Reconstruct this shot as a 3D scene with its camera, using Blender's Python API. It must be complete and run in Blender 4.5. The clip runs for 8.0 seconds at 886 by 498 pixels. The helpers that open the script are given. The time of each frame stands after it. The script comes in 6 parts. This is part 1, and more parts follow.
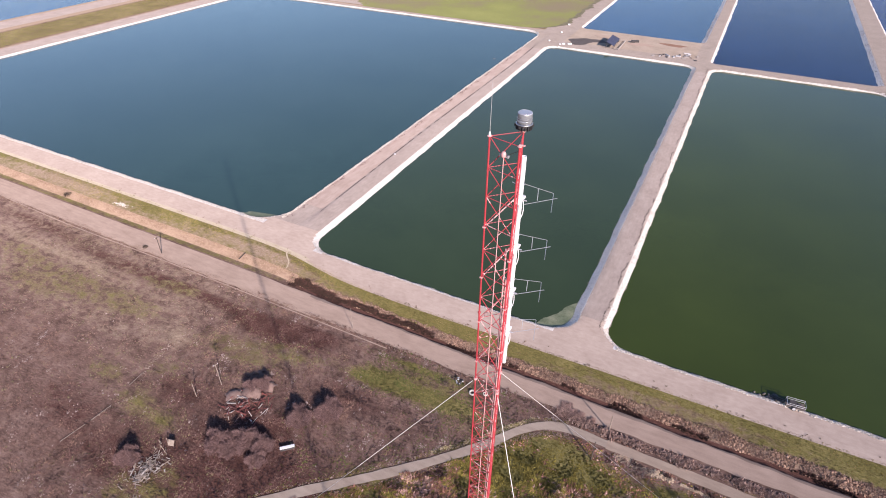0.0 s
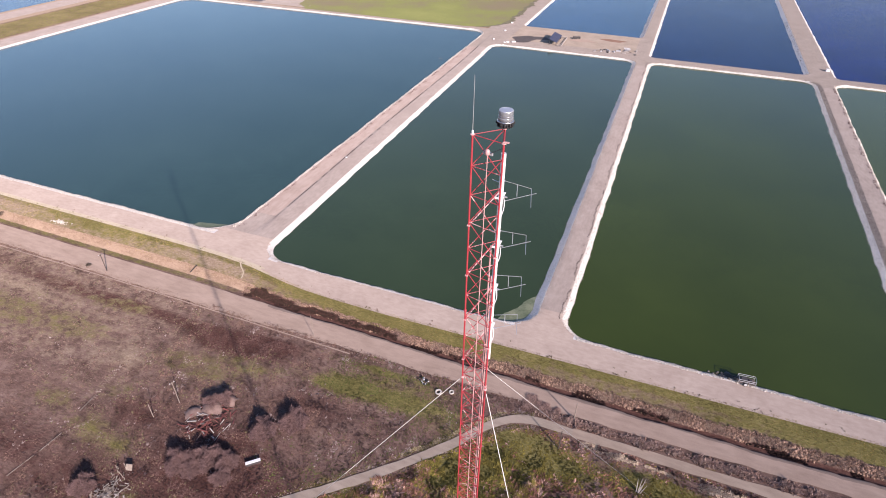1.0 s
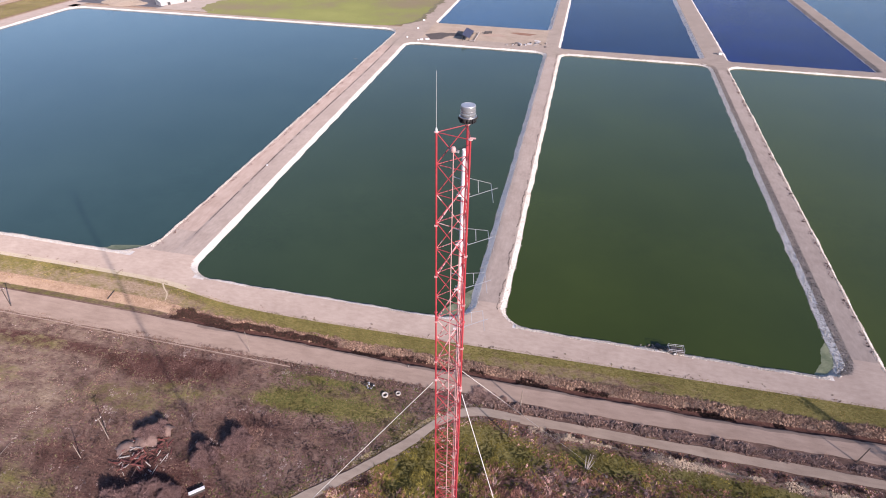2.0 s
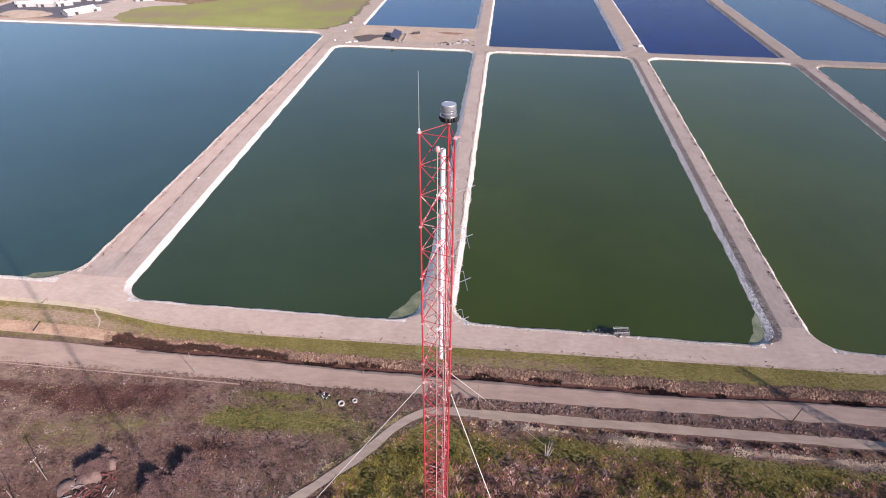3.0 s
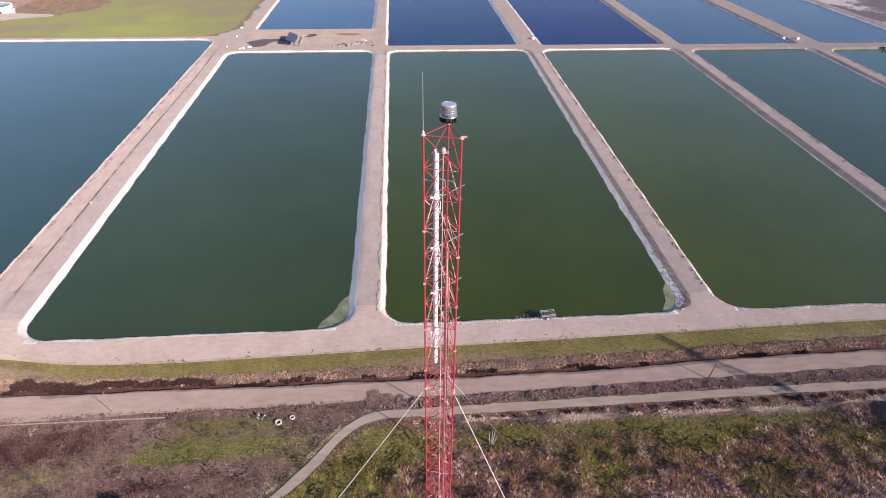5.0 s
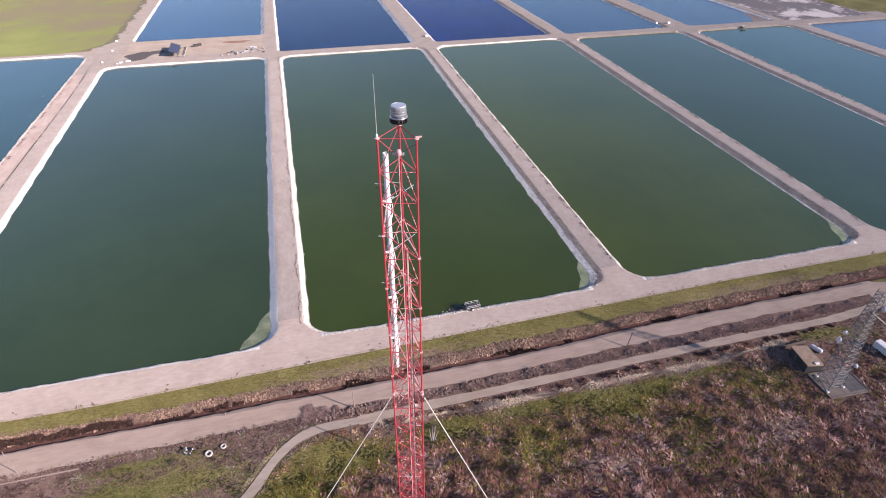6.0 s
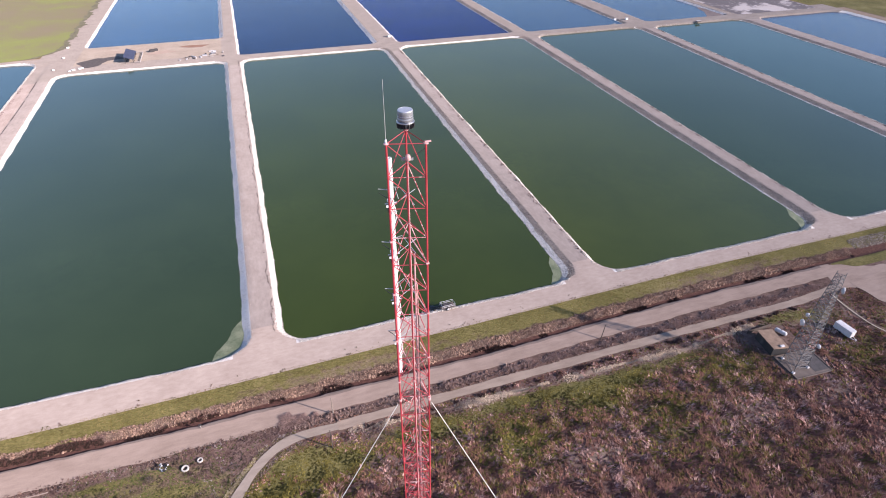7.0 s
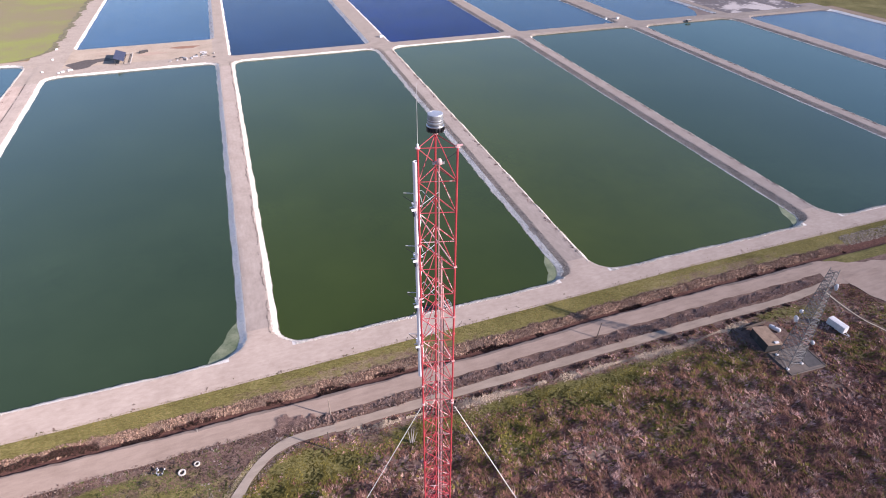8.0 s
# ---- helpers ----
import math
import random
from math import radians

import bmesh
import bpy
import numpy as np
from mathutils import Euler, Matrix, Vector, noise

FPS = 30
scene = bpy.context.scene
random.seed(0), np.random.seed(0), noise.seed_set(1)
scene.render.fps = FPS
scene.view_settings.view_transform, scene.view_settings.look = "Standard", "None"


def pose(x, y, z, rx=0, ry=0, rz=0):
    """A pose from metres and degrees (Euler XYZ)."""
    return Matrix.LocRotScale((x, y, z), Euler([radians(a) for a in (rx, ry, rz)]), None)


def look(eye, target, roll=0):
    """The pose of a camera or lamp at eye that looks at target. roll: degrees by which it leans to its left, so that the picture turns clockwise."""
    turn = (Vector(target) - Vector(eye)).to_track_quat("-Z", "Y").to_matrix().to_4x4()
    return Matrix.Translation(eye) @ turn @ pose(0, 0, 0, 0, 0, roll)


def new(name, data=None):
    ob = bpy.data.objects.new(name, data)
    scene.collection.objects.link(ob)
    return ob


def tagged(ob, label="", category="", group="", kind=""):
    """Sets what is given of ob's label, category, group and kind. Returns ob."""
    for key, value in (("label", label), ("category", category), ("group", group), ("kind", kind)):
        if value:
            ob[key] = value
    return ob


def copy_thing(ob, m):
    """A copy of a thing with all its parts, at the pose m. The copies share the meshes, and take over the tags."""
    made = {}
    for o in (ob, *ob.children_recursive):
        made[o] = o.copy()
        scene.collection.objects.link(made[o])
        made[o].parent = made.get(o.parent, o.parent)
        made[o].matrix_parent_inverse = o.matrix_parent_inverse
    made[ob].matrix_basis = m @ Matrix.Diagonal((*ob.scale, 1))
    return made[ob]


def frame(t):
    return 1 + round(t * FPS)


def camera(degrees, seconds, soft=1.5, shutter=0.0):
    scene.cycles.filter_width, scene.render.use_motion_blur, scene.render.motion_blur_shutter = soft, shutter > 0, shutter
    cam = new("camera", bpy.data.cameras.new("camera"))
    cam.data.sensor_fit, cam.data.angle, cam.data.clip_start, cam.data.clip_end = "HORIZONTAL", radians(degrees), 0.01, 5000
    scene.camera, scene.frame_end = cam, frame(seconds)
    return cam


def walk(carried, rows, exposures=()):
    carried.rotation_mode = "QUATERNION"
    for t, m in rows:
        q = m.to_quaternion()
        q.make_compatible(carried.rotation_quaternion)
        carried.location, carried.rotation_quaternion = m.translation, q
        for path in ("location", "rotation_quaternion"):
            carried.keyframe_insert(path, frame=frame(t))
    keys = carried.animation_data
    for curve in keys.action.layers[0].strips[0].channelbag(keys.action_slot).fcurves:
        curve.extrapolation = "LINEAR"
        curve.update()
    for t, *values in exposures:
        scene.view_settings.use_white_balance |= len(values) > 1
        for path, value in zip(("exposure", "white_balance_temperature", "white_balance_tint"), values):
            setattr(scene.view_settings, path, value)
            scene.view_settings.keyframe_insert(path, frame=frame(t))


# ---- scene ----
cam = camera(76.3, 8.0, soft=1.0)
PATH = [
    (0, (4.588, -11.361, 115.411), (3.848, -9.906, 114.256), 0.5),
    (0.5, (4.345, -11.625, 115.421), (3.712, -10.119, 114.268), 0.6),
    (1, (3.884, -11.708, 115.406), (3.287, -10.187, 114.253), 0.6),
    (1.5, (3.321, -11.689, 115.296), (2.821, -10.133, 114.142), 0.7),
    (1.7, (3.125, -11.662, 115.269), (2.688, -10.088, 114.115), 0.6),
    (2.8, (1.973, -11.744, 115.185), (1.764, -10.123, 114.032), 0.8),
    (3, (1.734, -11.788, 115.181), (1.573, -10.161, 114.03), 0.6),
    (3.5, (1.212, -11.856, 115.2), (1.09, -10.225, 114.049), 0.6),
    (4, (0.615, -11.837, 115.178), (0.529, -10.204, 114.027), 0.6),
    (4.5, (0.038, -11.715, 115.136), (0.046, -10.08, 113.985), 0.6),
    (4.7, (-0.166, -11.661, 115.12), (-0.111, -10.026, 113.969), 0.7),
    (5.8, (-1.351, -11.403, 115.078), (-0.981, -9.81, 113.927), 0.6),
    (6, (-1.566, -11.343, 115.074), (-1.139, -9.764, 113.925), 0.5),
    (6.5, (-2.001, -11.149, 115.081), (-1.497, -9.592, 113.931), 0.5),
    (7, (-2.441, -10.955, 115.109), (-1.911, -9.406, 113.959), 0.4),
    (7.5, (-2.836, -10.739, 115.131), (-2.292, -9.195, 113.982), 0.4),
    (8, (-3.216, -10.581, 115.151), (-2.662, -9.041, 114.001), 0.4),
]
walk(cam, [(t, look(eye, target, roll)) for t, eye, target, roll in PATH],
     exposures=[(0.0, 0.75, 6240, 26), (3.0, 0.72, 6270, 26), (4.5, 0.73, 6270, 26), (6.5, 0.97, 6130, 25), (8.0, 1.02, 6080, 25)])

# ---- light ----
SUN_AZ, SUN_EL = radians(128.3), radians(24.3)
sun_dir = Vector((math.sin(SUN_AZ) * math.cos(SUN_EL), math.cos(SUN_AZ) * math.cos(SUN_EL), math.sin(SUN_EL)))
world = bpy.data.worlds.new("world")
scene.world = world
world.use_nodes = True
wn = world.node_tree.nodes
sky = wn.new("ShaderNodeTexSky")
sky.sky_type, sky.sun_disc = "NISHITA", False
sky.sun_elevation, sky.sun_rotation = SUN_EL, SUN_AZ
sky.air_density, sky.dust_density, sky.ozone_density = 1.0, 0.32, 2.9
wn["Background"].inputs["Strength"].default_value = 0.105
world.node_tree.links.new(sky.outputs["Color"], wn["Background"].inputs["Color"])
lamp = bpy.data.lights.new("sun", "SUN")
lamp.energy, lamp.angle, lamp.color = 4.75, radians(0.53), (1.0, 0.90, 0.765)
sun = new("sun", lamp)
sun.matrix_world = look(sun_dir * 400, (0, 0, 0))


# ---- materials ----
def ramp(nt, fac, stops):
    node = nt.nodes.new("ShaderNodeValToRGB")
    while len(node.color_ramp.elements) < len(stops):
        node.color_ramp.elements.new(0.5)
    for el, (pos, col) in zip(node.color_ramp.elements, stops):
        el.position, el.color = pos, (*col, 1)
    nt.links.new(fac, node.inputs[0])
    return node.outputs[0]


def tex(nt, scale, detail=4, rough=0.55, stretch=(1, 1, 1), distort=0.0):
    geo = nt.nodes.new("ShaderNodeNewGeometry")
    mp = nt.nodes.new("ShaderNodeMapping")
    mp.inputs["Scale"].default_value = stretch
    n = nt.nodes.new("ShaderNodeTexNoise")
    n.inputs["Scale"].default_value, n.inputs["Detail"].default_value = scale, detail
    n.inputs["Roughness"].default_value, n.inputs["Distortion"].default_value = rough, distort
    nt.links.new(geo.outputs["Position"], mp.inputs["Vector"])
    nt.links.new(mp.outputs[0], n.inputs["Vector"])
    return n.outputs["Fac"]


def mixc(nt, fac, a, b, mode="MIX"):
    m = nt.nodes.new("ShaderNodeMix")
    m.data_type, m.blend_type = "RGBA", mode
    for sock, v in ((m.inputs[0], fac), (m.inputs[6], a), (m.inputs[7], b)):
        if isinstance(v, (int, float)):
            sock.default_value = v
        elif isinstance(v, tuple):
            sock.default_value = (*v, 1)
        else:
            nt.links.new(v, sock)
    return m.outputs[2]


def maths(nt, op, a, b=0.5, clamp=False):
    m = nt.nodes.new("ShaderNodeMath")
    m.operation, m.use_clamp = op, clamp
    for sock, v in zip(m.inputs, (a, b)):
        if isinstance(v, (int, float)):
            sock.default_value = v
        else:
            nt.links.new(v, sock)
    return m.outputs[0]


def material(name):
    m = bpy.data.materials.new(name)
    m.use_nodes = True
    return m, m.node_tree, m.node_tree.nodes["Principled BSDF"]


def bump(nt, bsdf, height, strength, dist):
    b = nt.nodes.new("ShaderNodeBump")
    b.inputs["Strength"].default_value, b.inputs["Distance"].default_value = strength, dist
    nt.links.new(height, b.inputs["Height"])
    nt.links.new(b.outputs[0], bsdf.inputs["Normal"])


def surface(name, dark, light, rough=0.6, metal=0.0, scale=4.0, fine=40.0, relief=0.3, dist=0.01, per_piece=0.0, spec=0.5):
    """Two-scale mottled surface between a dark and a light base colour."""
    m, nt, b = material(name)
    coarse, grain = tex(nt, scale, 5), tex(nt, fine, 3)
    mixed = maths(nt, "ADD", maths(nt, "MULTIPLY", coarse, 0.65), maths(nt, "MULTIPLY", grain, 0.35))
    col = ramp(nt, mixed, [(0.33, dark), (0.67, light)])
    if per_piece:
        info = nt.nodes.new("ShaderNodeObjectInfo")
        k = maths(nt, "ADD", maths(nt, "MULTIPLY", info.outputs["Random"], per_piece), 1 - per_piece / 2)
        hsv = nt.nodes.new("ShaderNodeHueSaturation")
        nt.links.new(k, hsv.inputs["Value"])
        nt.links.new(col, hsv.inputs["Color"])
        col = hsv.outputs[0]
    nt.links.new(col, b.inputs["Base Color"])
    b.inputs["Roughness"].default_value, b.inputs["Metallic"].default_value = rough, metal
    b.inputs["Specular IOR Level"].default_value = spec
    if relief:
        bump(nt, b, mixed, relief, dist)
    return m


def stones(name, dark, light, rough=0.85):
    """Loose stones: each island its own shade."""
    m, nt, b = material(name)
    geo = nt.nodes.new("ShaderNodeNewGeometry")
    col = ramp(nt, geo.outputs["Random Per Island"], [(0.0, dark), (1.0, light)])
    col = mixc(nt, maths(nt, "MULTIPLY", tex(nt, 3.0, 4), 0.3), col, tuple(0.6 * c for c in dark))
    nt.links.new(col, b.inputs["Base Color"])
    b.inputs["Roughness"].default_value, b.inputs["Diffuse Roughness"].default_value = rough, 0.6
    b.inputs["Specular IOR Level"].default_value = 0.2
    return m


def plants(name):
    """Stems and blades: the vertex tint says green, brown or straw."""
    m, nt, b = material(name)
    att = nt.nodes.new("ShaderNodeAttribute")
    att.attribute_name = "tint"
    geo = nt.nodes.new("ShaderNodeNewGeometry")
    hsv = nt.nodes.new("ShaderNodeHueSaturation")
    nt.links.new(maths(nt, "ADD", maths(nt, "MULTIPLY", geo.outputs["Random Per Island"], 0.44), 0.78), hsv.inputs["Value"])
    nt.links.new(att.outputs["Color"], hsv.inputs["Color"])
    nt.links.new(hsv.outputs[0], b.inputs["Base Color"])
    b.inputs["Roughness"].default_value, b.inputs["Diffuse Roughness"].default_value = 0.9, 0.7
    b.inputs["Specular IOR Level"].default_value = 0.1
    return m


def ground_material():
    m, nt, b = material("field_earth_and_grass")
    att = nt.nodes.new("ShaderNodeAttribute")
    att.attribute_name = "zone"
    sep = nt.nodes.new("ShaderNodeSeparateColor")
    nt.links.new(att.outputs["Color"], sep.inputs[0])
    grass, dark, pale = sep.outputs
    big, mid, fine = tex(nt, 0.05, 5), tex(nt, 0.45, 5, 0.65, (0.8, 1.1, 1)), tex(nt, 2.2, 4, 0.7, (0.4, 1.2, 1))
    soil = ramp(nt, maths(nt, "ADD", maths(nt, "MULTIPLY", maths(nt, "ADD", mid, tex(nt, 0.13, 4, 0.6)), 0.33), maths(nt, "MULTIPLY", fine, 0.34)),
                [(0.36, (0.060, 0.036, 0.029)), (0.5, (0.165, 0.106, 0.085)), (0.66, (0.270, 0.190, 0.154))])
    deep = ramp(nt, fine, [(0.3, (0.050, 0.023, 0.019)), (0.7, (0.135, 0.070, 0.056))])
    straw = ramp(nt, fine, [(0.3, (0.19, 0.135, 0.093)), (0.7, (0.37, 0.285, 0.209))])
    green = ramp(nt, maths(nt, "ADD", maths(nt, "MULTIPLY", big, 0.45), maths(nt, "MULTIPLY", fine, 0.55)),
                 [(0.32, (0.075, 0.065, 0.023)), (0.5, (0.150, 0.132, 0.045)), (0.68, (0.265, 0.22, 0.095))])

    def edge(sock):
        k = maths(nt, "ADD", sock, maths(nt, "MULTIPLY", maths(nt, "SUBTRACT", mid, 0.5), 1.1))
        return ramp(nt, k, [(0.32, (0, 0, 0)), (0.68, (1, 1, 1))])
    col = mixc(nt, edge(dark), soil, deep)
    col = mixc(nt, edge(pale), col, straw)
    col = mixc(nt, edge(grass), col, green)
    nt.links.new(col, b.inputs["Base Color"])
    b.inputs["Roughness"].default_value, b.inputs["Diffuse Roughness"].default_value = 0.95, 0.7
    b.inputs["Specular IOR Level"].default_value = 0.1
    bump(nt, b, maths(nt, "ADD", mid, fine), 0.75, 0.36)
    return m


def earth_road(name, dark, light, streak=(0.25, 1, 1)):
    """Graded earth with ruts drawn out along the way it runs."""
    m, nt, b = material(name)
    ruts, blot, grit = tex(nt, 0.9, 4, 0.6, streak), tex(nt, 0.12, 5), tex(nt, 5.0, 4, 0.7)
    k = maths(nt, "ADD", maths(nt, "MULTIPLY", ruts, 0.4), maths(nt, "ADD", maths(nt, "MULTIPLY", blot, 0.35), maths(nt, "MULTIPLY", grit, 0.25)))
    nt.links.new(ramp(nt, k, [(0.36, dark), (0.62, light)]), b.inputs["Base Color"])
    b.inputs["Roughness"].default_value, b.inputs["Diffuse Roughness"].default_value = 0.95, 0.6
    b.inputs["Specular IOR Level"].default_value = 0.15
    bump(nt, b, maths(nt, "ADD", ruts, grit), 0.35, 0.06)
    return m


def water_material(name, deep, murk, rough=0.1, chop=0.25, gloss=0.5):
    m, nt, b = material(name)
    b.inputs["Specular IOR Level"].default_value = gloss
    drift = tex(nt, 0.02, 4, 0.6)
    nt.links.new(ramp(nt, drift, [(0.3, deep), (0.7, murk)]), b.inputs["Base Color"])
    b.inputs["Roughness"].default_value, b.inputs["IOR"].default_value = rough, 1.33
    b.inputs["Diffuse Roughness"].default_value = 0.6
    bump(nt, b, maths(nt, "ADD", tex(nt, 1.1, 3, 0.6, (1, 0.6, 1)), tex(nt, 4.0, 2)), chop, 0.05)
    return m


M_GROUND = ground_material()
M_LEVEE = earth_road("levee_earth", (0.326, 0.254, 0.208), (0.438, 0.356, 0.296), (0.5, 1, 1))
M_BARE = earth_road("bare_salmon_earth", (0.22, 0.145, 0.093), (0.44, 0.315, 0.219), (0.6, 1, 1))
M_BENCH = earth_road("pale_bench_earth", (0.275, 0.208, 0.172), (0.40, 0.322, 0.275), (1, 0.2, 1))
M_SHOULDER = earth_road("dry_grass_shoulder", (0.36, 0.30, 0.22), (0.48, 0.41, 0.31))
M_TRAILER = surface("dusty_white_panels", (0.40, 0.39, 0.385), (0.56, 0.55, 0.545), 0.55, 0, 1.0, 12, 0.1, 0.005)
M_DIKE = earth_road("dike_earth", (0.252, 0.204, 0.174), (0.360, 0.303, 0.262), (1, 0.4, 1))
M_DIRT = earth_road("dirt_road_earth", (0.254, 0.187, 0.146), (0.358, 0.272, 0.217))
M_FARROAD = earth_road("far_dike_earth", (0.222, 0.182, 0.150), (0.318, 0.268, 0.226), (1, 0.4, 1))
M_MARGIN = earth_road("rank_margin_grass", (0.085, 0.078, 0.048), (0.165, 0.148, 0.095), (1, 0.3, 1))
M_GREYSAND = earth_road("grey_works_sand", (0.25, 0.21, 0.178), (0.35, 0.30, 0.258), (1, 1, 1))
M_RUST = earth_road("rusty_damp_sand", (0.16, 0.088, 0.06), (0.24, 0.145, 0.105))
M_DAMP = earth_road("damp_earth", (0.15, 0.112, 0.092), (0.235, 0.182, 0.150))
# Bed of the banks that face away from the sun, shade in its colour.
M_UPPERBED = earth_road("shaded_bank_bed", (0.20, 0.160, 0.130), (0.36, 0.30, 0.25))
M_TRACK = earth_road("track_earth", (0.242, 0.184, 0.141), (0.354, 0.282, 0.220))
M_FIELDTRACK = earth_road("field_track_earth", (0.235, 0.188, 0.148), (0.345, 0.286, 0.231))
M_SAND = earth_road("yard_sand", (0.235, 0.185, 0.140), (0.355, 0.292, 0.230), (1, 1, 1))
M_ROCK = stones("pale_riprap", (0.40, 0.362, 0.312), (0.76, 0.70, 0.615))
M_RUBBLE = stones("brown_rubble", (0.125, 0.071, 0.049), (0.52, 0.345, 0.245))
M_DARKWOOD = surface("tarred_wood", (0.045, 0.032, 0.026), (0.10, 0.075, 0.06), 0.85, 0, 1.5, 14, 0.4, 0.02)
M_CLODS = stones("salmon_clods", (0.24, 0.15, 0.105), (0.50, 0.36, 0.27))
# Clods dark enough to stand for the shadow along a road lip.
M_LIP_SHADE = stones("lip_shade", (0.055, 0.042, 0.036), (0.20, 0.155, 0.132))
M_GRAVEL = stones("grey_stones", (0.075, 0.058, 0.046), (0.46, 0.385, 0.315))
M_PLANT = plants("dry_and_green_stems")
M_RED = surface("red_tower_paint", (0.31, 0.022, 0.030), (0.46, 0.058, 0.066), 0.45, 0, 3, 30, 0.1, 0.002, 0.25)
def flaked_paint():
    """Red paint with pale primer showing in short runs."""
    m, nt, b = material("flaked_red_paint")
    flake = ramp(nt, tex(nt, 7.0, 3, 0.7), [(0.50, (0, 0, 0)), (0.56, (1, 1, 1))])
    col = mixc(nt, flake, (0.36, 0.032, 0.04), (0.62, 0.40, 0.37))
    nt.links.new(col, b.inputs["Base Color"])
    b.inputs["Roughness"].default_value = 0.5
    return m


M_FLAKED = flaked_paint()
M_FADED = surface("faded_pink_paint", (0.50, 0.24, 0.23), (0.68, 0.43, 0.40), 0.55, 0, 3, 30, 0.1, 0.002, 0.2)
M_WHITE = surface("white_paint", (0.66, 0.65, 0.64), (0.82, 0.81, 0.80), 0.45, 0, 2, 20, 0.1, 0.003)
M_TOWERSTEEL = surface("weathered_tower_steel", (0.10, 0.096, 0.094), (0.20, 0.192, 0.187), 0.6, 0.3, 3, 30, 0.1, 0.002)
M_PAD = surface("dusty_pad_gravel", (0.075, 0.059, 0.050), (0.140, 0.112, 0.095), 0.95, 0, 0.5, 8, 0.4, 0.03)
M_BED = surface("crushed_pale_stone", (0.50, 0.462, 0.415), (0.74, 0.695, 0.63), 0.9, 0, 1.2, 9, 0.5, 0.08)
def meadow_material():
    m, nt, b = material("meadow_grass")
    wide, patch, blade = tex(nt, 0.008, 3, 0.5), tex(nt, 0.035, 5, 0.65), tex(nt, 0.6, 4, 0.7)
    k = maths(nt, "ADD", maths(nt, "MULTIPLY", wide, 0.5), maths(nt, "ADD", maths(nt, "MULTIPLY", patch, 0.3), maths(nt, "MULTIPLY", blade, 0.2)))
    col = ramp(nt, k, [(0.36, (0.165, 0.132, 0.092)), (0.46, (0.158, 0.140, 0.078)), (0.54, (0.162, 0.174, 0.058)), (0.66, (0.200, 0.208, 0.072))])
    nt.links.new(col, b.inputs["Base Color"])
    b.inputs["Roughness"].default_value, b.inputs["Diffuse Roughness"].default_value = 0.95, 0.7
    b.inputs["Specular IOR Level"].default_value = 0.1
    bump(nt, b, blade, 0.5, 0.2)
    return m


M_MEADOW = meadow_material()
M_STEEL = surface("galvanised_steel", (0.42, 0.42, 0.43), (0.62, 0.62, 0.63), 0.45, 0.6, 3, 30, 0.1, 0.002)
M_DARK = surface("black_rubber", (0.012, 0.012, 0.013), (0.035, 0.034, 0.034), 0.6, 0, 6, 40, 0.1, 0.002)
M_WIRE = surface("pale_guy_sleeve", (0.60, 0.58, 0.53), (0.76, 0.74, 0.68), 0.5, 0.1, 3, 20, 0.0)
M_LENSMETAL = surface("brushed_aluminium", (0.35, 0.35, 0.36), (0.55, 0.55, 0.56), 0.35, 0.9, 8, 60, 0.05, 0.001)
M_LENSGREY = surface("frosted_lens", (0.17, 0.178, 0.182), (0.32, 0.33, 0.335), 0.10, 0.35, 8, 60, 0.03, 0.001)
M_WOOD = surface("weathered_wood", (0.17, 0.13, 0.10), (0.34, 0.28, 0.23), 0.85, 0, 1.5, 14, 0.4, 0.02)
M_GREYWOOD = surface("bleached_wood", (0.27, 0.235, 0.205), (0.47, 0.42, 0.375), 0.85, 0, 1.5, 14, 0.4, 0.02)
M_REDWOOD = surface("red_brown_boards", (0.115, 0.034, 0.029), (0.24, 0.082, 0.068), 0.85, 0, 1.2, 12, 0.4, 0.02)
M_RING = surface("lime_washed_concrete", (0.36, 0.325, 0.28), (0.54, 0.50, 0.44), 0.85, 0, 2.0, 14, 0.3, 0.02)
M_CONC = surface("grey_concrete", (0.33, 0.31, 0.30), (0.50, 0.48, 0.46), 0.85, 0, 1.0, 12, 0.3, 0.02)
M_TAN = surface("tan_roof_gravel", (0.13, 0.088, 0.06), (0.24, 0.165, 0.115), 0.9, 0, 1.0, 10, 0.3, 0.02)
M_TANBROWN = surface("sun_bleached_felt", (0.12, 0.073, 0.06), (0.22, 0.15, 0.125), 0.9, 0, 0.8, 8, 0.4, 0.03)
M_SLATE = surface("dark_grey_roof", (0.045, 0.048, 0.08), (0.08, 0.085, 0.13), 0.5, 0.2, 1.0, 10, 0.2, 0.02)
M_DUSK = surface("dark_wall", (0.035, 0.031, 0.03), (0.07, 0.062, 0.06), 0.8, 0, 1.0, 10, 0.2, 0.02)
M_ASPHALT = surface("worn_asphalt", (0.09, 0.085, 0.09), (0.16, 0.15, 0.155), 0.9, 0, 0.2, 3, 0.2, 0.02)
M_ALGAE = surface("algae_shallows", (0.075, 0.10, 0.045), (0.24, 0.25, 0.15), 0.5, 0, 0.35, 2, 0.1, 0.02)
